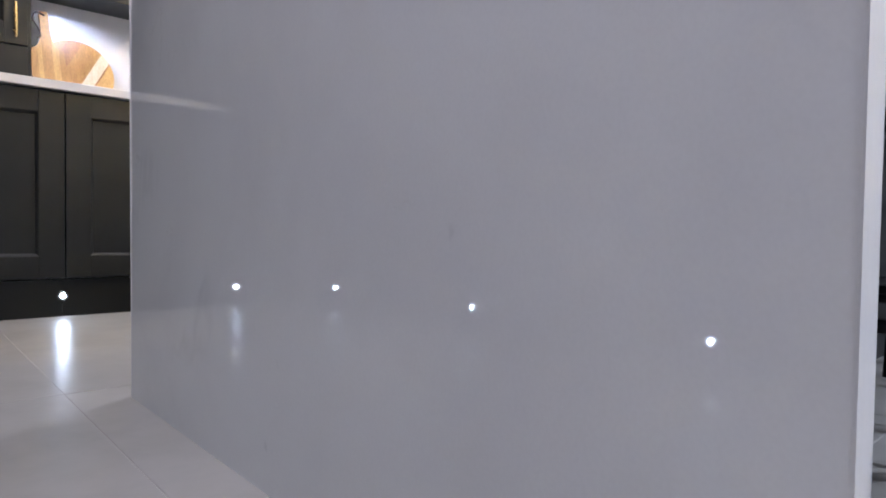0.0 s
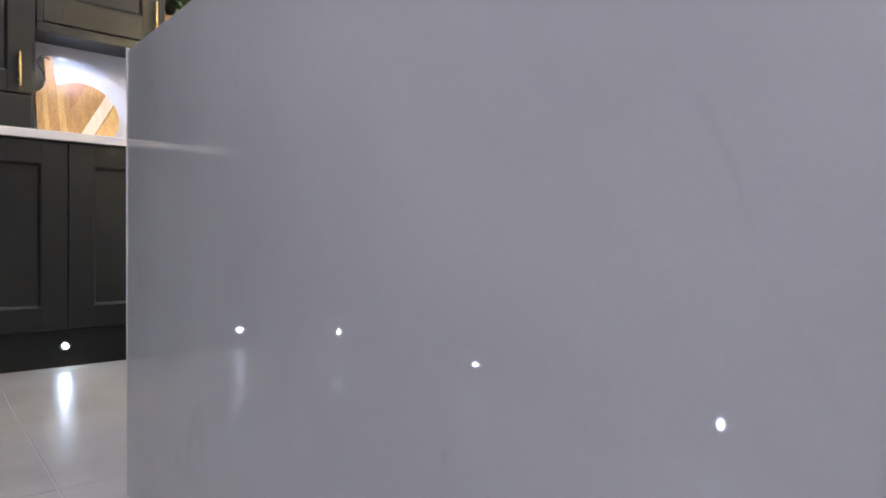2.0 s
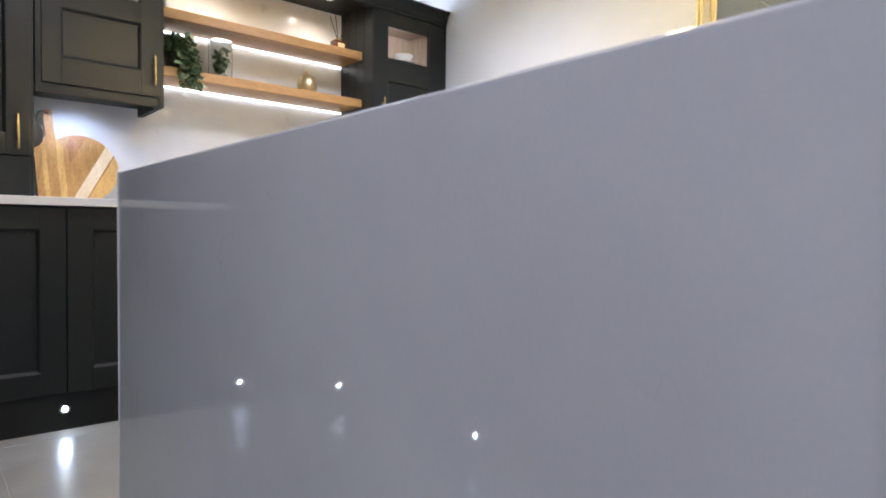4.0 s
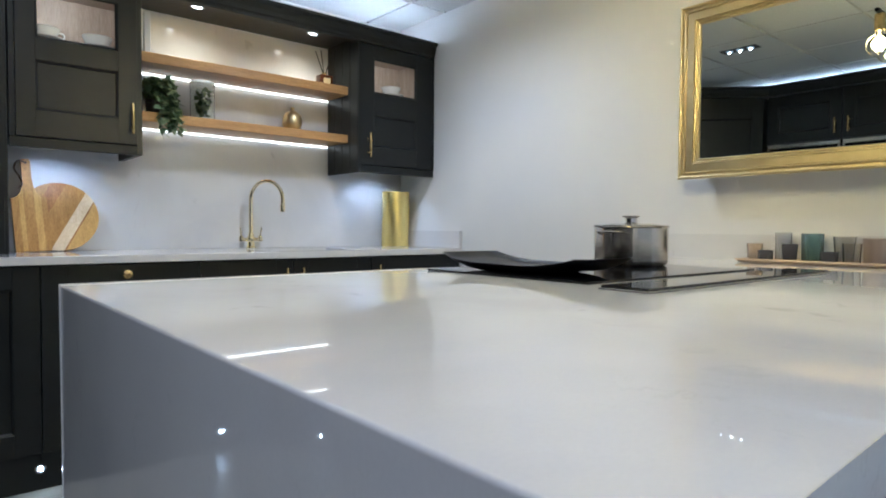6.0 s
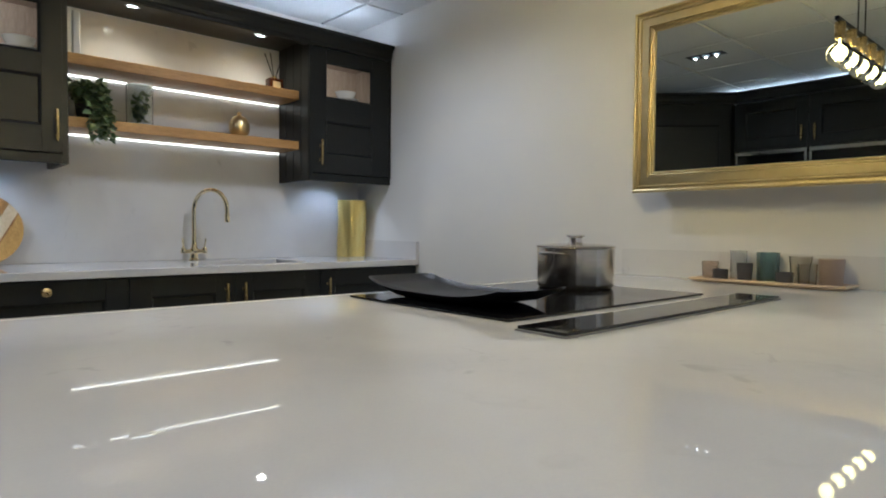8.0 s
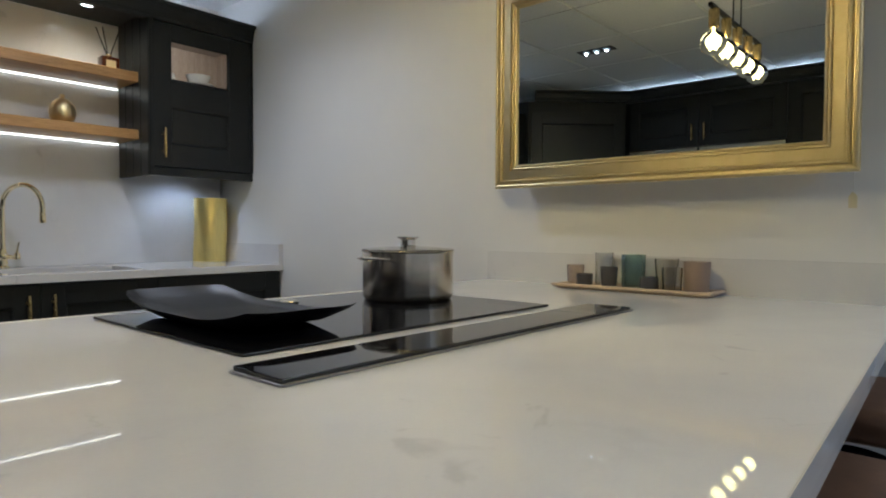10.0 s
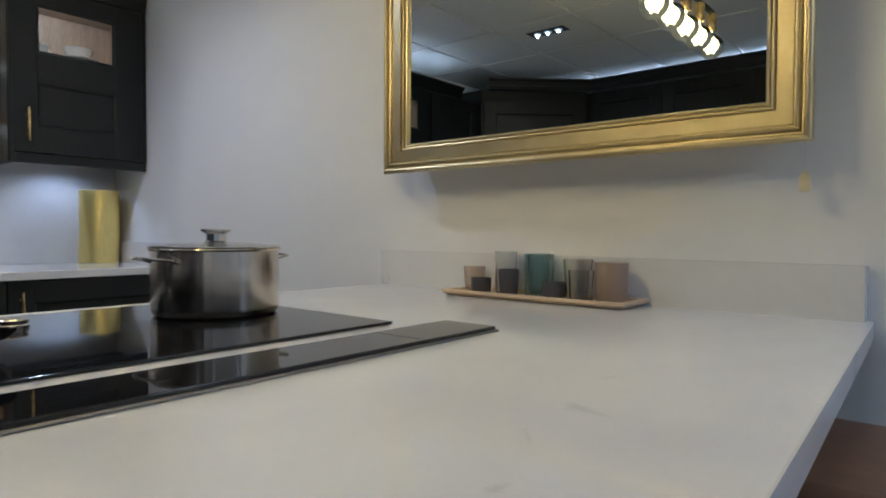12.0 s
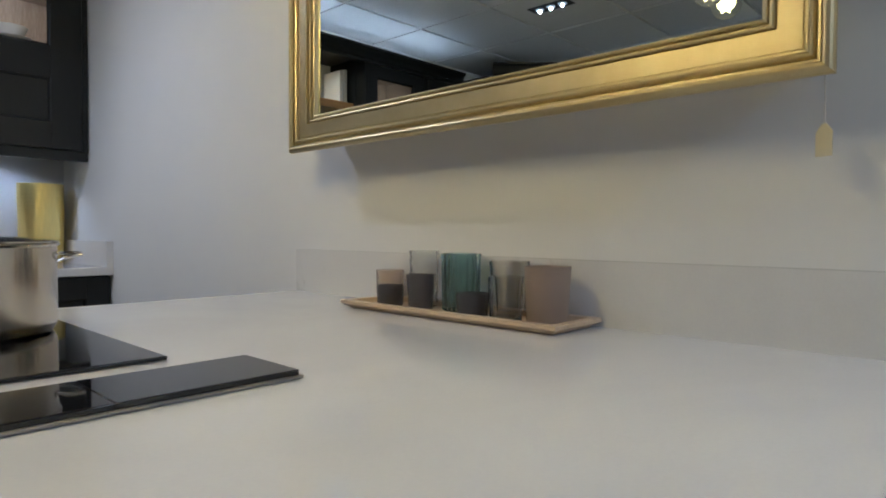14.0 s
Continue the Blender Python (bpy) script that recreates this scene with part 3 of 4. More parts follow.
# ceiling downlights: three lamps in a black tray; the added fill ones are unseen
for px, py, _, _ in DOWNLIGHTS_AND_FILL:
    ob = empty("ceiling_downlight", (px, py, CEIL), 0, "one of five triple spotlights in black ceiling trays, three of them added fill", "light", "ceiling downlights")
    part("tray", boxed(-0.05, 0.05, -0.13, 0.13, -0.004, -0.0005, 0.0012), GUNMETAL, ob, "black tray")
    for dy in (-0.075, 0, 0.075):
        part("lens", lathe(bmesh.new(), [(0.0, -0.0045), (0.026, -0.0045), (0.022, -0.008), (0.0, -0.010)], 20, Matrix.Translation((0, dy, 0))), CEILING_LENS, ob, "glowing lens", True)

# ---- island ----
IX0, IY0, IY1 = 0.757, 0.655, 1.944
IYW = 0.728
# worktop and waterfall end: one mitred slab
bm = bmesh.new()
ell = [(IX0, 0), (IX0, COUNTER), (WX - 0.002, COUNTER), (WX - 0.002, COUNTER - 0.03), (IX0 + 0.03, COUNTER - 0.03), (IX0 + 0.03, 0)]
prism(bm, ell, IY0, IY1)
for v in bm.verts:
    if v.co.y < 1 and v.co.x > 2:
        v.co.y = IYW
bm.normal_update()
bmesh.ops.bevel(bm, geom=[e for e in bm.edges if not (e.verts[0].co.x > 2.9 and e.verts[1].co.x > 2.9) and max(v.co.z for v in e.verts) > 0.5], offset=0.0035, segments=4, affect="EDGES", profile=0.5)
isl = empty("island", (0, 0, 0), 0, "white veined quartz peninsula with a waterfall end", "kitchen island")
part("worktop", bm, QUARTZ, isl, "polished white quartz slab folded down to the floor")
part("carcass", boxed(IX0 + 0.032, WX - 0.003, 1.02, IY1 - 0.03, 0.15, COUNTER - 0.032), PAINT, isl, "near-black painted cabinets")
part("plinth", boxed(IX0 + 0.032, WX - 0.003, 1.05, IY1 - 0.08, 0.0, 0.148), PAINT, isl)
tagged(part("upstand", boxed(WX - 0.037, WX - 0.001, IYW + 0.012, 1.95, COUNTER - 0.002, 1.0), QUARTZ), "low white quartz upstand under the mirror", "upstand", "upstands")

# hob and its extractor
hob = empty("hob", (1.61, 1.345, COUNTER + 0.0006), 0, "black glass induction hob flush in the island", "hob")
part("glass", boxed(0, 0.784, 0, 0.534, 0, 0.005, 0.0015, 2), BLACK_GLASS, hob, "black glass plate")
ext = empty("downdraft_extractor", (1.552, 1.168, COUNTER + 0.0006), 0, "black glass downdraft extractor strip with a steel edge", "extractor")
bm = boxed(0, 0.90, 0, 0.0035, 0, 0.0035, 0.001)
box(bm, 0, 0.90, 0.1065, 0.110, 0, 0.0035, 0.001)
box(bm, 0, 0.0035, 0.0036, 0.1064, 0, 0.0035, 0.001)
box(bm, 0.8965, 0.90, 0.0036, 0.1064, 0, 0.0035, 0.001)
part("steel_frame", bm, DARK_STEEL, ext, "brushed steel frame")
part("glass_lid", boxed(0.0038, 0.7295, 0.0038, 0.1062, 0.0, 0.0085, 0.0012, 2), BLACK_GLASS, ext, "black glass lid")
part("control_panel", boxed(0.730, 0.8962, 0.0038, 0.1062, 0.0, 0.0085, 0.0006, 1), BLACK_GLASS, ext, "black glass control end")

# griddle plate with both ends swept up
def griddle(place, turn, L, W):
    ob = empty("griddle_pan", place, turn, "matt black griddle pan with upswept ends on the hob", "griddle pan")
    bm = bmesh.new()
    nx, ny = 20, 40
    grid = {}
    for side in (0, 1):
        for i in range(nx + 1):
            for j in range(ny + 1):
                u, v = i / nx * 2 - 1, j / ny * 2 - 1
                # rounded corners of the plan
                k = (abs(u) ** 6 + abs(v) ** 6) ** (1 / 6) / max(abs(u), abs(v)) if abs(u) + abs(v) > 1e-4 else 1.0
                lift = 0.022 * max(0, (abs(v) - 0.30) / 0.70) ** 1.6
                edge_ = max(abs(u), abs(v))
                rim = 0.012 * max(0, (edge_ - 0.84) / 0.16) ** 1.4
                z = lift + (0.011 + 0.8 * rim if side else max(0, (edge_ - 0.80) / 0.20) * 0.012)
                x = u / k * W / 2 * (1.0 if side else 0.93)
                y = v / k * L / 2 * (1.0 if side else 0.955)
                grid[side, i, j] = bm.verts.new((x, y, z))
    for i in range(nx):
        for j in range(ny):
            bm.faces.new([grid[1, a, c] for a, c in ((i, j), (i + 1, j), (i + 1, j + 1), (i, j + 1))])
            bm.faces.new([grid[0, a, c] for a, c in ((i, j), (i, j + 1), (i + 1, j + 1), (i + 1, j))])
    edge = [(i, 0) for i in range(nx)] + [(nx, j) for j in range(ny)] + [(i, ny) for i in range(nx, 0, -1)] + [(0, j) for j in range(ny, 0, -1)]
    for (a, c), (e, f) in zip(edge, edge[1:] + edge[:1]):
        bm.faces.new((grid[0, a, c], grid[0, e, f], grid[1, e, f], grid[1, a, c]))
    part("plate", bm, BLACK_IRON, ob, "", True)
    return ob


griddle((1.775, 1.655, COUNTER + 0.0062), -2, 0.53, 0.235)

# stock pot
pot = empty("stock_pot", (2.258, 1.667, COUNTER + 0.0058), 5, "polished stainless steel pot with a lid on the hob", "pot")
R, Hh = 0.112, 0.118
part("body", lathe(bmesh.new(), [(0, 0), (R - 0.012, 0), (R - 0.004, 0.003), (R - 0.001, 0.010), (R, 0.016), (R, Hh - 0.003), (R + 0.004, Hh), (R + 0.003, Hh + 0.002), (R - 0.003, Hh - 0.002), (R - 0.003, 0.006), (0, 0.006)], 64), POT_STEEL, pot, "brushed steel body", True)
part("lid", lathe(bmesh.new(), [(R + 0.002, Hh + 0.0025), (R + 0.003, Hh + 0.0045), (R - 0.002, Hh + 0.006), (R - 0.010, Hh + 0.005), (R * 0.6, Hh + 0.010), (0.02, Hh + 0.012), (0, Hh + 0.012), (0, Hh + 0.009), (R - 0.01, Hh + 0.003)], 64), POT_STEEL, pot, "polished steel lid", True)
part("lid_knob", lathe(bmesh.new(), [(0, Hh + 0.012), (0.021, Hh + 0.0122), (0.0185, Hh + 0.015), (0.018, Hh + 0.027), (0.022, Hh + 0.030), (0.027, Hh + 0.032), (0.0275, Hh + 0.0345), (0.025, Hh + 0.036), (0, Hh + 0.0365)], 32), CHROME, pot, "polished steel knob", True)
for s in (-1, 1):
    z = Hh - 0.018
    pts = smooth_path([(s * (R - 0.012), -0.044, z - 0.006), (s * (R + 0.004), -0.044, z), (s * (R + 0.026), -0.036, z + 0.003), (s * (R + 0.031), 0, z + 0.004),
                       (s * (R + 0.026), 0.036, z + 0.003), (s * (R + 0.004), 0.044, z), (s * (R - 0.012), 0.044, z - 0.006)], 6)
    bm = tube(bmesh.new(), pts, 0.0025, 8)
    part("handle", bm, STEEL, pot, "steel loop handle", True)

# small steel dial that lies on the hob
tagged(part("hob_dial", lathe(bmesh.new(), [(0, 0), (0.022, 0), (0.0225, 0.004), (0.020, 0.006), (0.021, 0.012), (0.019, 0.0145), (0, 0.015)], 32, Matrix.Translation((1.955, 1.732, COUNTER + 0.0058))), STEEL, None, "", True), "small round steel magnetic dial on the hob", "dial")

# ---- mirror ----
MY0, MY1, MZ0, MZ1 = 0.813, 1.864, 1.218, 1.899
mir = empty("wall_mirror", (WX, (MY0 + MY1) / 2, MZ0), 0, "rectangular wall mirror in a stepped antique gold frame", "mirror")
hw, hh = (MY1 - MY0) / 2, MZ1 - MZ0
# (inset from the outer edge, distance off the wall)
MOULD = [(0.040, 0.004), (0.036, 0.060), (0.005, 0.092), (0.002, 0.096), (0.0, 0.102), (0.0, 0.108), (0.0018, 0.1125), (0.0045, 0.1155), (0.008, 0.1165), (0.0115, 0.115), (0.014, 0.111), (0.0145, 0.106),
         (0.0185, 0.1055), (0.0195, 0.109), (0.0215, 0.1115), (0.0245, 0.112), (0.027, 0.110), (0.028, 0.1045), (0.0315, 0.1045), (0.0325, 0.1060), (0.0585, 0.1060), (0.0595, 0.0985), (0.062, 0.0975),
         (0.063, 0.1015), (0.0655, 0.1025), (0.068, 0.1015), (0.0685, 0.0945), (0.071, 0.0945), (0.072, 0.0985), (0.0745, 0.099), (0.077, 0.0975), (0.080, 0.090), (0.081, 0.004)]
corners = [(-hw, 0, 1, 1), (hw, 0, -1, 1), (hw, hh, -1, -1), (-hw, hh, 1, -1)]
for k in range(4):
    bm = bmesh.new()
    rings = []
    for (cy, cz, sy, sz) in (corners[k], corners[(k + 1) % 4]):
        rings.append([bm.verts.new((-q, cy + sy * a, cz + sz * a)) for a, q in MOULD])
    n = len(MOULD)
    for i in range(n):
        bm.faces.new((rings[0][i], rings[0][(i + 1) % n], rings[1][(i + 1) % n], rings[1][i]))
    part("frame_rail", bm, FRAME_GOLD, mir, "stepped antique gold moulding")
part("mirror_glass", boxed(-0.090, -0.084, -hw + 0.079, hw - 0.079, 0.079, hh - 0.079), MIRROR, mir, "silvered glass")

# paper tag hanging on a thread from the mirror's frame
tg = empty("paper_tag", (WX - 0.056, MY0 + 0.020, MZ0 - 0.084), 0, "small cream paper tag hanging by a thread from the mirror frame", "tag")
bm = prism(bmesh.new(), [(-0.0105, 0), (0.0105, 0), (0.0105, 0.028), (0.003, 0.038), (-0.003, 0.038), (-0.0105, 0.028)], -0.0006, 0.0006)
bmesh.ops.transform(bm, matrix=Matrix.Rotation(radians(65), 4, "Z"), verts=bm.verts[:])
part("card", bm, material("tag_card", (0.60, 0.55, 0.40), 0.8), tg)
part("thread", tube(bmesh.new(), [(0, 0, 0.037), (0.001, 0, 0.065), (0.002, 0.001, 0.100)], 0.0007, 6), material("tag_thread", (0.5, 0.48, 0.44), 0.8), tg, "thin white thread")

# ---- pendant over the island ----
pen = empty("pendant_light", (1.863, 1.393, CEIL), 0, "linear pendant with five clear globe bulbs in brass holders", "pendant light")
zb = 1.936 - CEIL
part("bar", boxed(-0.345, 0.345, -0.008, 0.008, zb - 0.006, zb + 0.010, 0.002), GUNMETAL, pen, "black metal bar")
part("ceiling_rose", boxed(-0.2, 0.2, -0.03, 0.03, -0.025, -0.0005, 0.003), GUNMETAL, pen, "black ceiling rose")
for q in (-0.045, 0.06):
    part("cable", tube(bmesh.new(), [(q, 0, zb + 0.008), (q, 0, -0.02)], 0.003, 8), PENDANT_CABLE, pen, "black cable")
for k in range(5):
    m = Matrix.Translation((-0.298 + 0.149 * k, 0, zb - 0.006))
    part("lamp_holder", lathe(bmesh.new(), [(0, 0), (0.019, 0), (0.020, -0.004), (0.020, -0.066), (0.018, -0.07), (0, -0.07)], 28, m), BRASS, pen, "brushed brass lamp holder", True)
    rb = 0.0475
    prof = [(0.013, -0.068), (0.0145, -0.082)] + [(rb * math.sin(a), -0.130 + rb * math.cos(a)) for a in (0.36 + i * (math.pi - 0.36) / 14 for i in range(15))]
    prof[-1] = (0, prof[-1][1])
    bulb = part("bulb", lathe(bmesh.new(), prof, 32, m), PANE, pen, "clear glass globe bulb", True)
    bulb.visible_shadow = False
    bm = bmesh.new()
    for a in range(4):
        ca, sa = math.cos(a * math.pi / 2 + 0.4), math.sin(a * math.pi / 2 + 0.4)
        tube(bm, [m @ Vector((0.009 * ca, 0.009 * sa, -0.098)), m @ Vector((0.014 * ca, 0.014 * sa, -0.152))], 0.0028, 6)
    tube(bm, [m @ Vector((0, 0, -0.07)), m @ Vector((0, 0, -0.098))], 0.003, 6)
    part("filament", bm, FILAMENT, bulb, "glowing warm filament")
    lamp = bpy.data.lights.new("pendant_lamp", "POINT")
    lamp.energy, lamp.color, lamp.shadow_soft_size = 0.7, WARM, 0.03
    new("pendant_lamp", lamp).location = (1.863 - 0.298 + 0.149 * k, 1.393, zb + CEIL - 0.13)

# ---- things on the island ----
tray = empty("wooden_tray", (2.889, 1.362, COUNTER + 0.001), 0, "shallow pale wooden tray holding glass tumblers", "tray")
tw, tl = 0.064, 0.238
part("base", boxed(-tw + 0.012, tw - 0.012, -tl + 0.012, tl - 0.012, 0.0, 0.005), TRAYWOOD, tray)
def rim_rail(name, ax, half, other):
    """A flared rim rail with mitred ends; ax: 0 along y, 1 along x; half: the signed distance of its outer edge; other: half its length."""
    bm = bmesh.new()
    sg = 1 if half > 0 else -1
    prof = [(0.014, 0.0), (0.0, 0.008), (0.0, 0.014), (0.014, 0.014), (0.017, 0.0052)]
    rings = []
    for e in (-1, 1):
        ring_ = []
        for q, z in prof:
            u, v = half - sg * q, e * (other - q)
            ring_.append(bm.verts.new((u, v, z) if ax == 0 else (v, u, z)))
        rings.append(ring_)
    n = len(prof)
    for k in range(n):
        bm.faces.new((rings[0][k], rings[0][(k + 1) % n], rings[1][(k + 1) % n], rings[1][k]))
    bm.faces.new(rings[0])
    bm.faces.new(rings[1][::-1])
    return part(name, bm, TRAYWOOD, tray)


for sg in (-1, 1):
    rim_rail("rim", 0, sg * tw, tl)
    rim_rail("rim", 1, sg * tl, tw)


def tinted(name, colour, rough, trans):
    return material(name, colour, rough, 0.0, Transmission_Weight=trans, IOR=1.45)


FROST_PINK = tinted("frosted_blush_glass", (0.84, 0.74, 0.65), 0.25, 0.85)
SMOKE = tinted("smoke_glass", (0.24, 0.225, 0.23), 0.16, 0.78)
TEAL = tinted("teal_glass", (0.52, 0.68, 0.67), 0.04, 0.95)
TAUPE = tinted("frosted_taupe_glass", (0.46, 0.36, 0.29), 0.4, 0.50)
CLEAR_WARM = tinted("warm_clear_glass", (0.93, 0.91, 0.87), 0.0, 1.0)
CLEAR_COOL = tinted("clear_patterned_glass", (0.90, 0.91, 0.90), 0.02, 0.96)
t, b = nodes_of(CLEAR_COOL)
bump(t, b, noise_tex(t, coords(t), 90, 1, 0.4), 0.7, 0.0016)


def tumbler(place, r0, r1, h, mat, label, ribs=0, bands=False, segs=40):
    """A glass with real walls; ribs: flutes round it."""
    bm = bmesh.new()
    t = 0.0036
    outer = [(0, 0.0), (r0 * 0.9, 0.0), (r0, 0.003)]
    steps = 10
    for i in range(1, steps + 1):
        s = i / steps
        rr = r0 + (r1 - r0) * s
        if bands:
            rr += 0.0007 * math.sin(s * 26)
        outer.append((rr, 0.003 + (h - 0.003) * s))
    inner = [(rr - t, max(z, 0.008)) for rr, z in reversed(outer[2:])] + [(0, 0.008)]
    lathe(bm, outer + inner, ribs * 4 if ribs else segs)
    if ribs:
        for v in bm.verts:
            r = math.hypot(v.co.x, v.co.y)
            if r > r0 * 0.95:
                a = math.atan2(v.co.y, v.co.x)
                k = 1 + 0.034 * math.cos(a * ribs)
                v.co.x *= k
                v.co.y *= k
    ob = part("glass_tumbler", bm, mat, None, "", True)
    ob.location = place
    return tagged(ob, label, "tumbler", "glasses on the tray")


TZ = COUNTER + 0.0065
tumbler((2.925, 1.572, TZ), 0.025, 0.028, 0.062, FROST_PINK, "blush frosted glass votive on a wooden tray")
tumbler((2.872, 1.512, TZ), 0.024, 0.026, 0.039, SMOKE, "low smoked grey glass votive on a wooden tray")
tumbler((2.918, 1.470, TZ), 0.0265, 0.0275, 0.103, CLEAR_COOL, "tall clear patterned glass tumbler on a wooden tray", bands=True)
tumbler((2.870, 1.430, TZ), 0.021, 0.026, 0.063, SMOKE, "tapered smoked grey glass tumbler on a wooden tray")
tumbler((2.912, 1.373, TZ), 0.032, 0.034, 0.100, TEAL, "tall ribbed teal glass tumbler on a wooden tray", ribs=22)
tumbler((2.862, 1.304, TZ), 0.025, 0.027, 0.040, SMOKE, "low black smoked glass votive on a wooden tray")
tumbler((2.928, 1.280, TZ), 0.027, 0.034, 0.090, CLEAR_WARM, "tapered warm clear glass tumbler on a wooden tray")
tumbler((2.866, 1.240, TZ), 0.025, 0.028, 0.069, CLEAR_WARM, "small clear glass tumbler on a wooden tray")
tumbler((2.893, 1.182, TZ), 0.031, 0.035, 0.086, TAUPE, "frosted taupe glass tumbler on a wooden tray")

# ---- sink run: tap, boards, vase ----
tap = empty("kitchen_tap", (1.922, 3.812, COUNTER + 0.001), 0, "polished gold swan-neck tap with two levers", "tap")
part("base", lathe(bmesh.new(), [(0, 0), (0.027, 0), (0.027, 0.006), (0.020, 0.010), (0.018, 0.034), (0.021, 0.038), (0.021, 0.058), (0.016, 0.066), (0.013, 0.084), (0, 0.084)], 32), GOLD_TAP, tap, "", True)
ux, uy = 0.55, -0.835
arc = [(0, 0, 0.08), (0, 0, 0.17), (0, 0, 0.265)]
ra = 0.098
for i in range(1, 13):
    a = math.pi * i / 12
    s = ra - ra * math.cos(a)
    arc.append((ux * s, uy * s, 0.265 + ra * math.sin(a)))
arc += [(ux * 2 * ra, uy * 2 * ra, 0.235)]
part("spout", tube(bmesh.new(), arc, 0.0105, 16), GOLD_TAP, tap, "polished gold swan-neck spout", True)
part("nozzle", lathe(bmesh.new(), [(0, 0.197), (0.0115, 0.197), (0.0128, 0.205), (0.0128, 0.236), (0.011, 0.240), (0, 0.240)], 20, Matrix.Translation((ux * 2 * ra, uy * 2 * ra, 0))), GOLD_TAP, tap, "", True)
for s in (-1, 1):
    bm = tube(bmesh.new(), [(s * 0.016, 0, 0.048), (s * 0.040, 0, 0.046), (s * 0.052, 0, 0.050)], [0.010, 0.0095, 0.011], 14)
    lathe(bm, [(0, 0.036), (0.012, 0.036), (0.013, 0.05), (0.010, 0.066), (0, 0.068)], 20, Matrix.Translation((s * 0.054, 0, 0)))
    tube(bm, [(s * 0.054, 0, 0.066), (s * 0.056, -0.002, 0.085), (s * 0.060, -0.004, 0.112)], [0.004, 0.0036, 0.0046], 10)
    part("lever", bm, GOLD_TAP, tap, "polished gold lever", True)


def strips(bm_outline, cuts, mats):
    """Split an outline of (x, z) into bands by cuts along the direction (cx, cz): convex clipping, one bmesh a band."""
    out = []
    (cx, cz), levels = cuts
    for lo_, hi_ in zip(levels, levels[1:]):
        poly = list(bm_outline)
        for sign, lim in ((1, lo_), (-1, -hi_)):
            res = []
            for i, p in enumerate(poly):
                q = poly[(i + 1) % len(poly)]
                dp = sign * (p[0] * cx + p[1] * cz) - lim
                dq = sign * (q[0] * cx + q[1] * cz) - lim
                if dp >= 0:
                    res.append(p)
                if dp * dq < 0:
                    k = dp / (dp - dq)
                    res.append((p[0] + k * (q[0] - p[0]), p[1] + k * (q[1] - p[1])))
            poly = res
        out.append(poly)
    return out


# paddle board, in glued staves
pb = empty("paddle_board", (0.925, 3.772, COUNTER + 0.001), 0, "acacia paddle chopping board leaning on the splashback", "chopping board", "chopping boards")
tilt = Matrix.Rotation(radians(-11), 4, "X") @ Matrix.Rotation(radians(-3), 4, "Y")
body = [(-0.066, 0), (0.066, 0), (0.066, 0.24)] + [(0.066 - 0.046 * math.sin(a), 0.24 + 0.07 * (1 - math.cos(a))) for a in (i * math.pi / 16 for i in range(1, 8))]
body += [(0.017, 0.33), (0.018, 0.40), (0.014, 0.415), (-0.014, 0.415), (-0.018, 0.40), (-0.017, 0.33)] + [(-0.066 + 0.046 * math.sin(a), 0.24 + 0.07 * (1 - math.cos(a))) for a in (i * math.pi / 16 for i in range(7, 0, -1))] + [(-0.066, 0.24)]
lev = [-0.07, -0.038, -0.021, 0.019, 0.045, 0.07]
for poly, mt in zip(strips(body, ((1, 0), lev), None), (ACACIA_MID, ACACIA_LIGHT, ACACIA_MID, ACACIA_LIGHT, ACACIA_MID)):
    bm = prism(bmesh.new(), poly, -0.009, 0.009)
    bmesh.ops.transform(bm, matrix=tilt, verts=bm.verts[:])
    part("stave", bm, mt, pb)
cord = smooth_path([(0.0, -0.012, 0.398), (-0.028, -0.014, 0.405), (-0.044, -0.013, 0.372), (-0.028, -0.012, 0.335), (-0.020, -0.012, 0.300), (-0.034, -0.012, 0.285)], 6)
part("cord", tube(bmesh.new(), [tilt @ Vector(p) for p in cord], 0.0035, 8), CORD, pb, "dark leather cord", True)
# flat dark disc on the uncut wood, coloured as the shade inside a drilled hole
bm = lathe(bmesh.new(), [(0, -0.0005), (0.0055, -0.0005), (0.0055, 0.0005), (0, 0.0005)], 16, tilt @ Matrix.Translation((0, -0.0096, 0.398)) @ Matrix.Rotation(radians(90), 4, "X"))
part("hole", bm, CORD, pb, "flat dark disc for the shade in a drilled hole")

# round board, staves set aslant
rb_ = empty("round_board", (1.032, 3.812, COUNTER + 0.001), 0, "round acacia chopping board with a pale stripe", "chopping board", "chopping boards")
Rr = 0.158
ring = [(Rr * math.cos(a), Rr + Rr * math.sin(a)) for a in (2 * math.pi * i / 72 for i in range(72))]
tilt2 = Matrix.Rotation(radians(-12), 4, "X")
ca, sa = math.cos(radians(-29)), math.sin(radians(-29))
mid = Rr * sa
lv = [mid - 0.17, mid - 0.10, mid - 0.045, mid + 0.040, mid + 0.086, mid + 0.092, mid + 0.17]
for poly, mt in zip(strips(ring, ((ca, sa), lv), None), (ACACIA_MID, ACACIA_DARK, ACACIA_MID, SAPWOOD, ACACIA_DARK, ACACIA_LIGHT)):
    bm = prism(bmesh.new(), poly, -0.009, 0.009)
    bmesh.ops.transform(bm, matrix=tilt2, verts=bm.verts[:])
    part("stave", bm, mt, rb_)

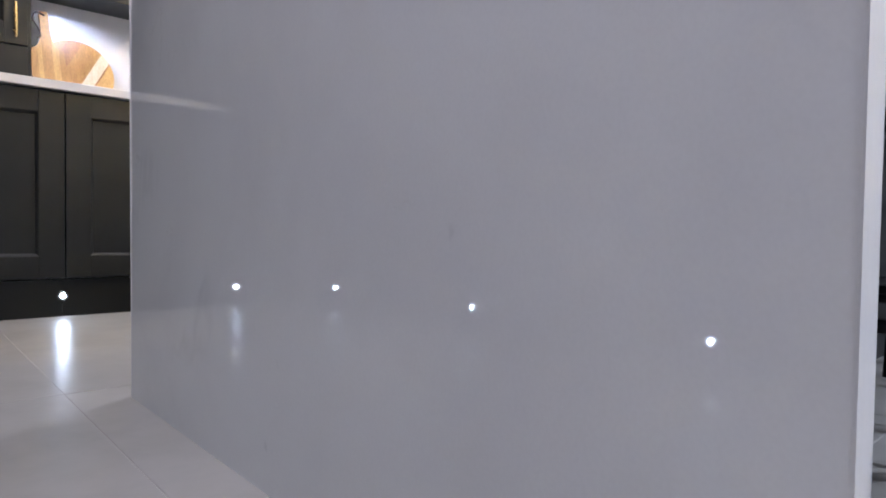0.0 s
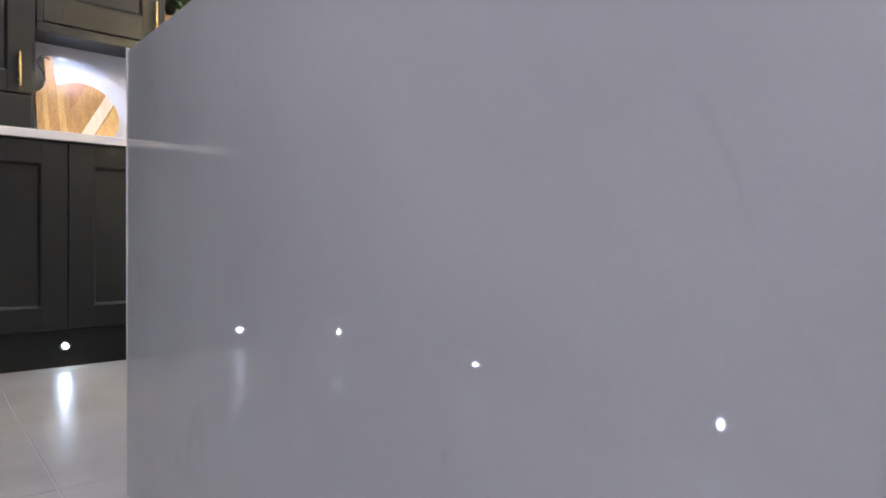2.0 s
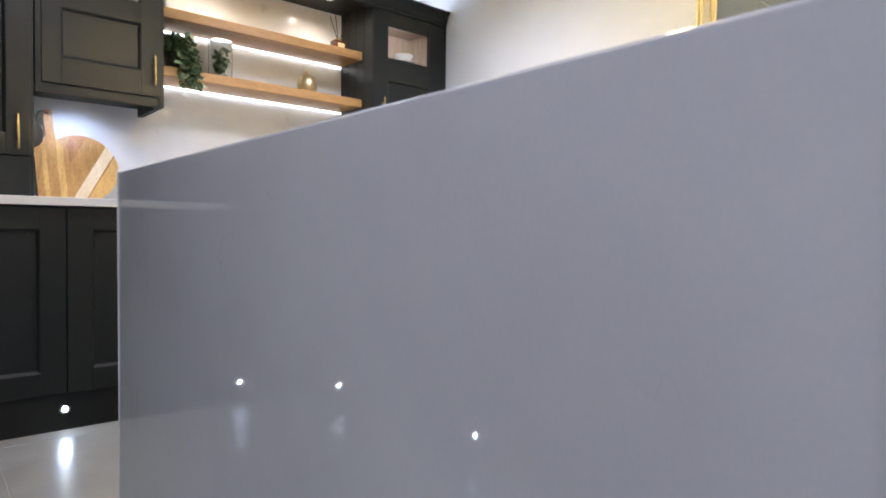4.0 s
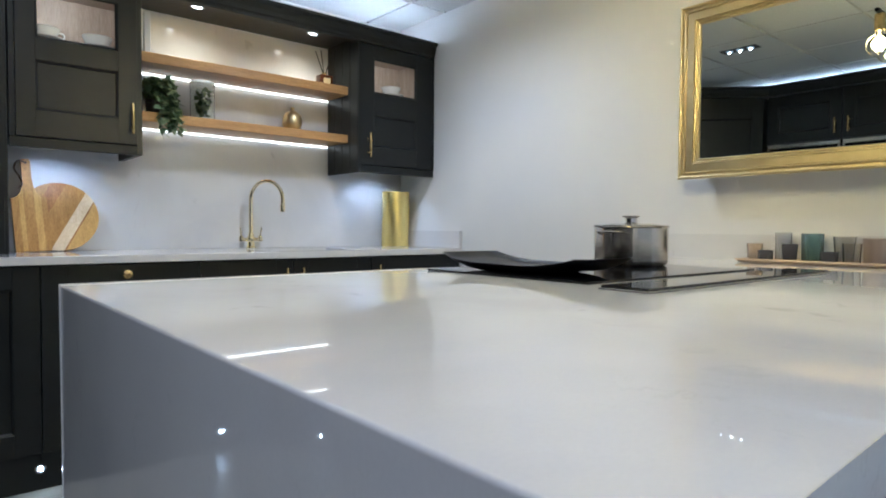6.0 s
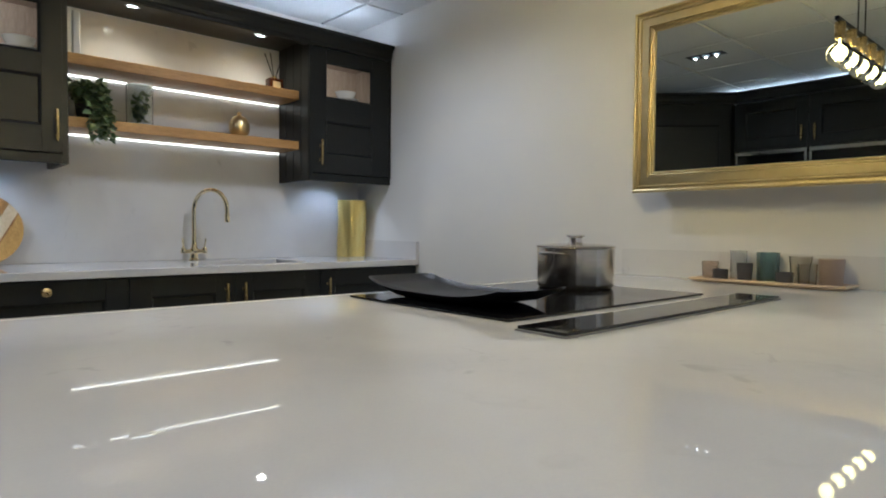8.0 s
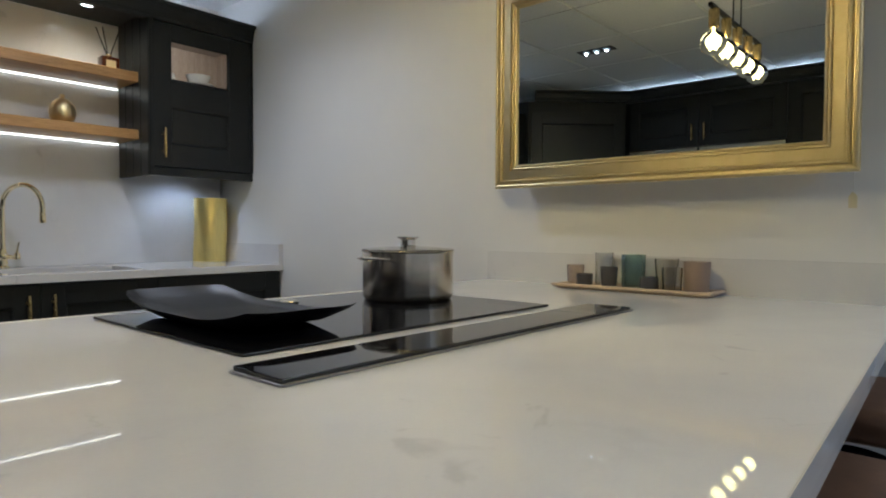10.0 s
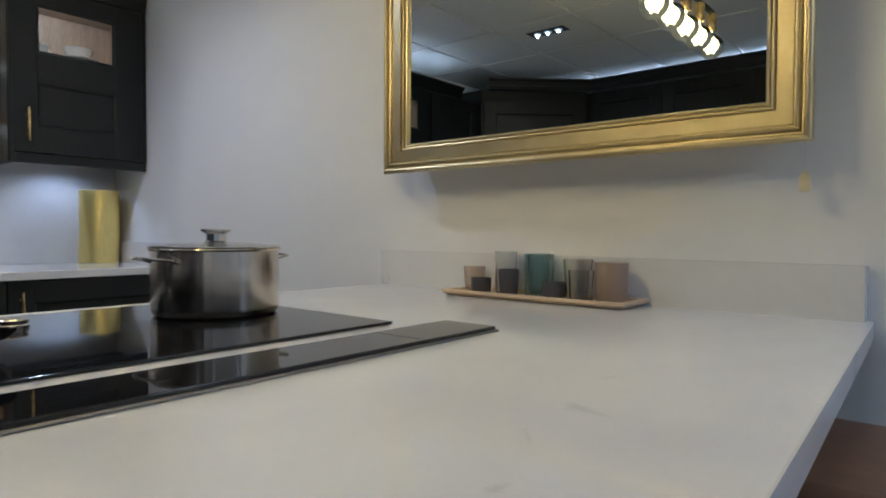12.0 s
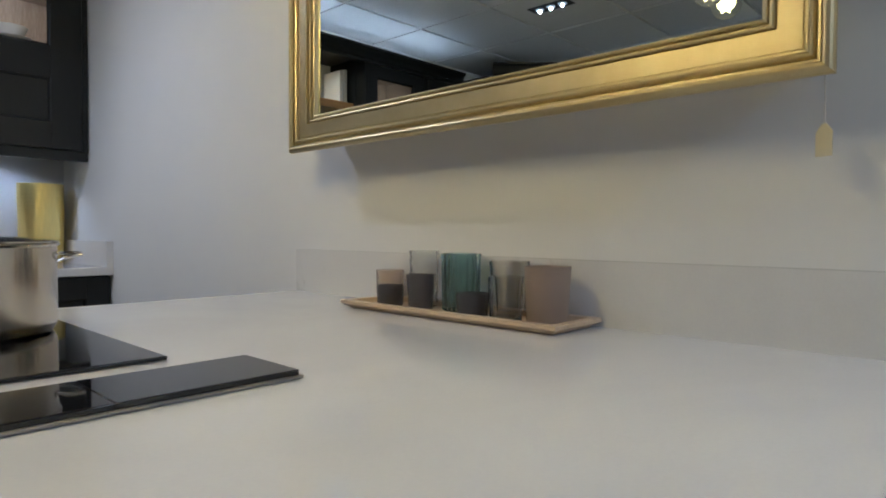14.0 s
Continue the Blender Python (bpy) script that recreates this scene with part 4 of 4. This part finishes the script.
# gold vase, an open cylinder with soft folds
vz = empty("gold_vase", (2.872, 3.79, COUNTER + 0.001), 0, "tall open gold metal vase with soft folds", "vase")
bm = bmesh.new()
segs, rows = 64, 14
ringsv = []
for side, zlist in ((0, [0.343 * i / rows for i in range(rows + 1)]), (1, [0.343 * i / rows for i in range(rows, -1, -1)])):
    for zz in zlist:
        ring_ = []
        for i in range(segs):
            a = 2 * math.pi * i / segs
            r = (0.086 if side == 0 else 0.0835) * (1 + 0.030 * math.sin(3 * a + 4.5 * zz / 0.343) + 0.018 * math.sin(5 * a - 3 * zz / 0.343))
            ring_.append(bm.verts.new((r * math.cos(a), r * math.sin(a), max(zz, 0.004 if side else 0))))
        ringsv.append(ring_)
for a, c in zip(ringsv, ringsv[1:]):
    for i in range(segs):
        bm.faces.new((a[i], a[(i + 1) % segs], c[(i + 1) % segs], c[i]))
bm.faces.new(ringsv[0][::-1])
bm.faces.new(ringsv[-1])
part("body", bm, GOLD_VASE, vz, "", True)

# ---- things on the shelves ----
SH1, SH2 = 1.8265, 1.5515


def leaf(bm, place, direction, size, roll):
    """A folded ivy leaf."""
    d = Vector(direction).normalized()
    s = d.cross(Vector((0, 0, 1)))
    s = (s if s.length > 0.1 else Vector((1, 0, 0))).normalized()
    n = s.cross(d)
    s, n = math.cos(roll) * s + math.sin(roll) * n, math.cos(roll) * n - math.sin(roll) * s
    p = Vector(place)
    pts = [(0, 0), (0.28, 0.42), (0.55, 0.30), (1.0, 0.0), (0.55, -0.30), (0.28, -0.42)]
    vs = [bm.verts.new(p + size * (a * d + c * s + (0.10 * abs(c) - 0.10 * a * a) * n)) for a, c in pts]
    mid_ = bm.verts.new(p + size * (0.5 * d - 0.06 * n))
    for i in range(6):
        bm.faces.new((vs[i], vs[(i + 1) % 6], mid_))


rnd_ = random.Random(5)
ivy = empty("trailing_ivy", (1.425, 3.775, SH2), 0, "trailing green ivy in a small pot on an oak shelf", "plant")
part("pot", lathe(bmesh.new(), [(0, 0), (0.034, 0), (0.036, 0.004), (0.044, 0.070), (0.046, 0.074), (0.042, 0.074), (0.040, 0.06), (0, 0.06)], 28), material("dark_pot", (0.05, 0.045, 0.04), 0.5), ivy, "dark pot", True)
leaves, stems = bmesh.new(), bmesh.new()
for k in range(34):
    a = rnd_.uniform(0, 2 * math.pi)
    out = rnd_.uniform(0.035, 0.088)
    hang = k < 9
    p = [Vector((0, 0, 0.06)), Vector((out * 0.6 * math.cos(a), out * 0.6 * math.sin(a), rnd_.uniform(0.10, 0.15)))]
    if hang:
        a = rnd_.uniform(-2.2, -0.3)
        p[1] = Vector((0.05 * math.cos(a), -0.07, rnd_.uniform(0.09, 0.13)))
        p.append(Vector((0.065 * math.cos(a) - 0.005, -0.125, 0.03)))
        p.append(Vector((0.07 * math.cos(a) - 0.01, -0.135 + rnd_.uniform(-0.02, 0.01), -rnd_.uniform(0.02, 0.13))))
    else:
        p.append(Vector((out * math.cos(a), max(-0.09, min(0.085, out * math.sin(a))), rnd_.uniform(0.13, 0.19))))
    pts = smooth_path(p, 6)
    tube(stems, pts, 0.0012, 5)
    for q in pts[3:]:
        for _ in range(2):
            leaf(leaves, q + Vector([rnd_.uniform(-0.010, 0.010) for _ in range(3)]), (rnd_.uniform(-1, 1), rnd_.uniform(-1, 0.4), rnd_.uniform(-0.9, 0.35)), rnd_.uniform(0.028, 0.052), rnd_.uniform(-0.9, 0.9))
part("stems", stems, STEM, ivy, "thin brown stems")
part("leaves", leaves, LEAF, ivy, "small green ivy leaves")

gv = empty("glass_vase", (1.655, 3.78, SH2), 0, "clear glass cylinder vase with dark leaves inside", "vase")
part("cylinder", lathe(bmesh.new(), [(0, 0), (0.057, 0), (0.060, 0.003), (0.060, 0.198), (0.0575, 0.2), (0.056, 0.197), (0.056, 0.010), (0, 0.010)], 48), VASE_GLASS, gv, "clear glass", True)
leaves = bmesh.new()
for k in range(75):
    a = rnd_.uniform(0, 6.28)
    r = 0.046 * math.sqrt(rnd_.random())
    z = rnd_.uniform(0.03, 0.15)
    leaf(leaves, (r * math.cos(a) * 0.8, r * math.sin(a) * 0.8, z), (rnd_.uniform(-0.4, 0.4), rnd_.uniform(-0.4, 0.4), rnd_.uniform(-0.2, 1)), 0.032, rnd_.uniform(-1, 1))
part("leaves", leaves, LEAF, gv, "dark green leaves")

eg = empty("gold_bottle", (2.152, 3.78, SH2), 0, "egg-shaped gold bottle vase on an oak shelf", "vase")
prof = [(0, 0), (0.030, 0)] + [(0.054 * math.sin(a) ** 0.85, 0.052 - 0.052 * math.cos(a) if a < 1.57 else 0.052 + 0.066 * -math.cos(a)) for a in (0.7 + i * 2.25 / 14 for i in range(15))] + [(0.012, 0.119), (0.009, 0.124), (0.012, 0.130), (0.009, 0.137), (0, 0.139)]
part("body", lathe(bmesh.new(), prof, 40), metal("hammered_gold", (0.74, 0.60, 0.33), 0.36), eg, "", True)

df = empty("reed_diffuser", (2.352, 3.775, SH1), 0, "amber square reed diffuser with a pale label", "reed diffuser")
AMBER = material("amber_glass", (0.05, 0.014, 0.005), 0.1)
part("bottle", boxed(-0.040, 0.040, -0.030, 0.030, 0, 0.070, 0.004, 2), AMBER, df, "dark amber glass bottle", True)
part("neck", lathe(bmesh.new(), [(0, 0.07), (0.014, 0.07), (0.013, 0.084), (0, 0.084)], 20), BRASS, df, "brass collar", True)
part("label", boxed(-0.022, 0.022, -0.0312, -0.0303, 0.020, 0.052), material("paper_label", (0.50, 0.40, 0.22), 0.7), df, "plain pale paper label")
for k, (a, c) in enumerate(((-0.052, 0.01), (-0.034, -0.02), (0.045, -0.01))):
    part("reed", tube(bmesh.new(), [(0, 0, 0.06), (a, c, 0.205)], 0.0030, 6), PENDANT_CABLE, df, "thin dark reed")

# pale boards leaning at the end of the upper shelf
for k, (px, w) in enumerate(((1.345, 0.024), (1.376, 0.028))):
    tagged(part("pale_board", boxed(px - w / 2, px + w / 2, 3.70, 3.86, SH1, SH1 + (0.195 if k else 0.205), 0.002), [CHINA, PLASTIC_WHITE][k]), "pale board standing upright on an oak shelf", "book", "books on the shelf")


def cup_and_saucer(place, size=1.0, stack=False):
    ob = empty("stacked_bowls" if stack else "tea_cup", place, 20, "white china bowls stacked on a glass shelf" if stack else "white china cup on a saucer on a glass shelf", "bowl" if stack else "cup", "china in the cabinets")
    ob.scale = (size, size, size)
    part("saucer", lathe(bmesh.new(), [(0, 0), (0.03, 0), (0.034, 0.003), (0.062, 0.010), (0.063, 0.012), (0.03, 0.006), (0, 0.005)], 40), CHINA, ob, "", True)
    z = 0.006
    part("bowl", lathe(bmesh.new(), [(0, z), (0.022, z), (0.024, z + 0.004), (0.043, z + 0.024), (0.050, z + 0.042), (0.048, z + 0.042), (0.040, z + 0.024), (0.02, z + 0.008), (0, z + 0.008)], 40), CHINA, ob, "", True)
    if not stack:
        bm = tube(bmesh.new(), smooth_path([(0.044, 0, z + 0.036), (0.066, 0, z + 0.036), (0.068, 0, z + 0.020), (0.040, 0, z + 0.014)], 5), 0.0035, 8)
        part("handle", bm, CHINA, ob, "", True)
    return ob


cup_and_saucer((0.960, 3.66, shelfL + 0.001), 1.15)
cup_and_saucer((1.160, 3.67, shelfL + 0.001), 1.2, True)
cup_and_saucer((2.742, 3.66, shelfR + 0.001), 1.2, True)
cup_and_saucer((2.585, 3.70, shelfR + 0.001))

# ---- bar stools on the open side ----
def bar_stool(place, turn):
    ob = empty("bar_stool", place, turn, "brown leather bar stool on a black metal frame", "bar stool", "bar stools at the island")
    bm = bmesh.new()
    box(bm, -0.19, 0.19, -0.20, 0.20, 0.684, 0.752, 0.030, 6)
    part("seat", bm, LEATHER, ob, "padded brown leather seat", True)
    for sx in (-1, 1):
        x = sx * 0.175
        top = [(x, -0.168 * math.cos(a), 0.498 + 0.168 * math.sin(a)) for a in (math.pi * k / 10 for k in range(11))]
        arch = [(x + sx * 0.03, -0.20, 0.0), (x + sx * 0.015, -0.186, 0.26)] + top + [(x + sx * 0.015, 0.186, 0.26), (x + sx * 0.03, 0.20, 0.0)]
        part("leg_hoop", tube(bmesh.new(), smooth_path(arch, 4), 0.0155, 12), GUNMETAL, ob, "black metal hoop leg", True)
    part("footrest", tube(bmesh.new(), [(0.20, 0.20, 0.25), (-0.20, 0.20, 0.25), (-0.20, -0.20, 0.25), (0.20, -0.20, 0.25), (0.20, 0.20, 0.25)], 0.009, 8), GUNMETAL, ob, "black metal footrest", True)
    return ob


STOOLS = [(1.445, 0.765), (2.065, 0.765), (2.685, 0.765)]
first = bar_stool((*STOOLS[0], 0), 0)
for px, py in STOOLS[1:]:
    copy_thing(first, pose(px, py, 0, 0, 0, 0))

# ---- floor tiles ----
meshes = {}
def tile_at(x0, x1, y0, y1):
    w, l = round(x1 - x0, 4), round(y1 - y0, 4)
    if (w, l) not in meshes:
        bm = boxed(0, w, 0, l, -0.008, 0, 0.0008)
        me = bpy.data.meshes.new("tile")
        bm.to_mesh(me)
        bm.free()
        me.materials.append(TILE)
        meshes[w, l] = me
    ob = new("tile", meshes[w, l])
    ob.location = (x0, y0, 0)
    ob.parent = floor


J = 0.001
x = 0.655 - 1.8
while x < WX - 0.02:
    y = 2.05 - 4.8
    while y < WY - 0.02:
        a0, a1, c0, c1 = max(x + J, LX), min(x + 0.6 - J, WX), max(y + J, BY), min(y + 1.2 - J, WY)
        if a1 - a0 > 0.03 and c1 - c0 > 0.03:
            tile_at(a0, a1, c0, c1)
        y += 1.2
    x += 0.6
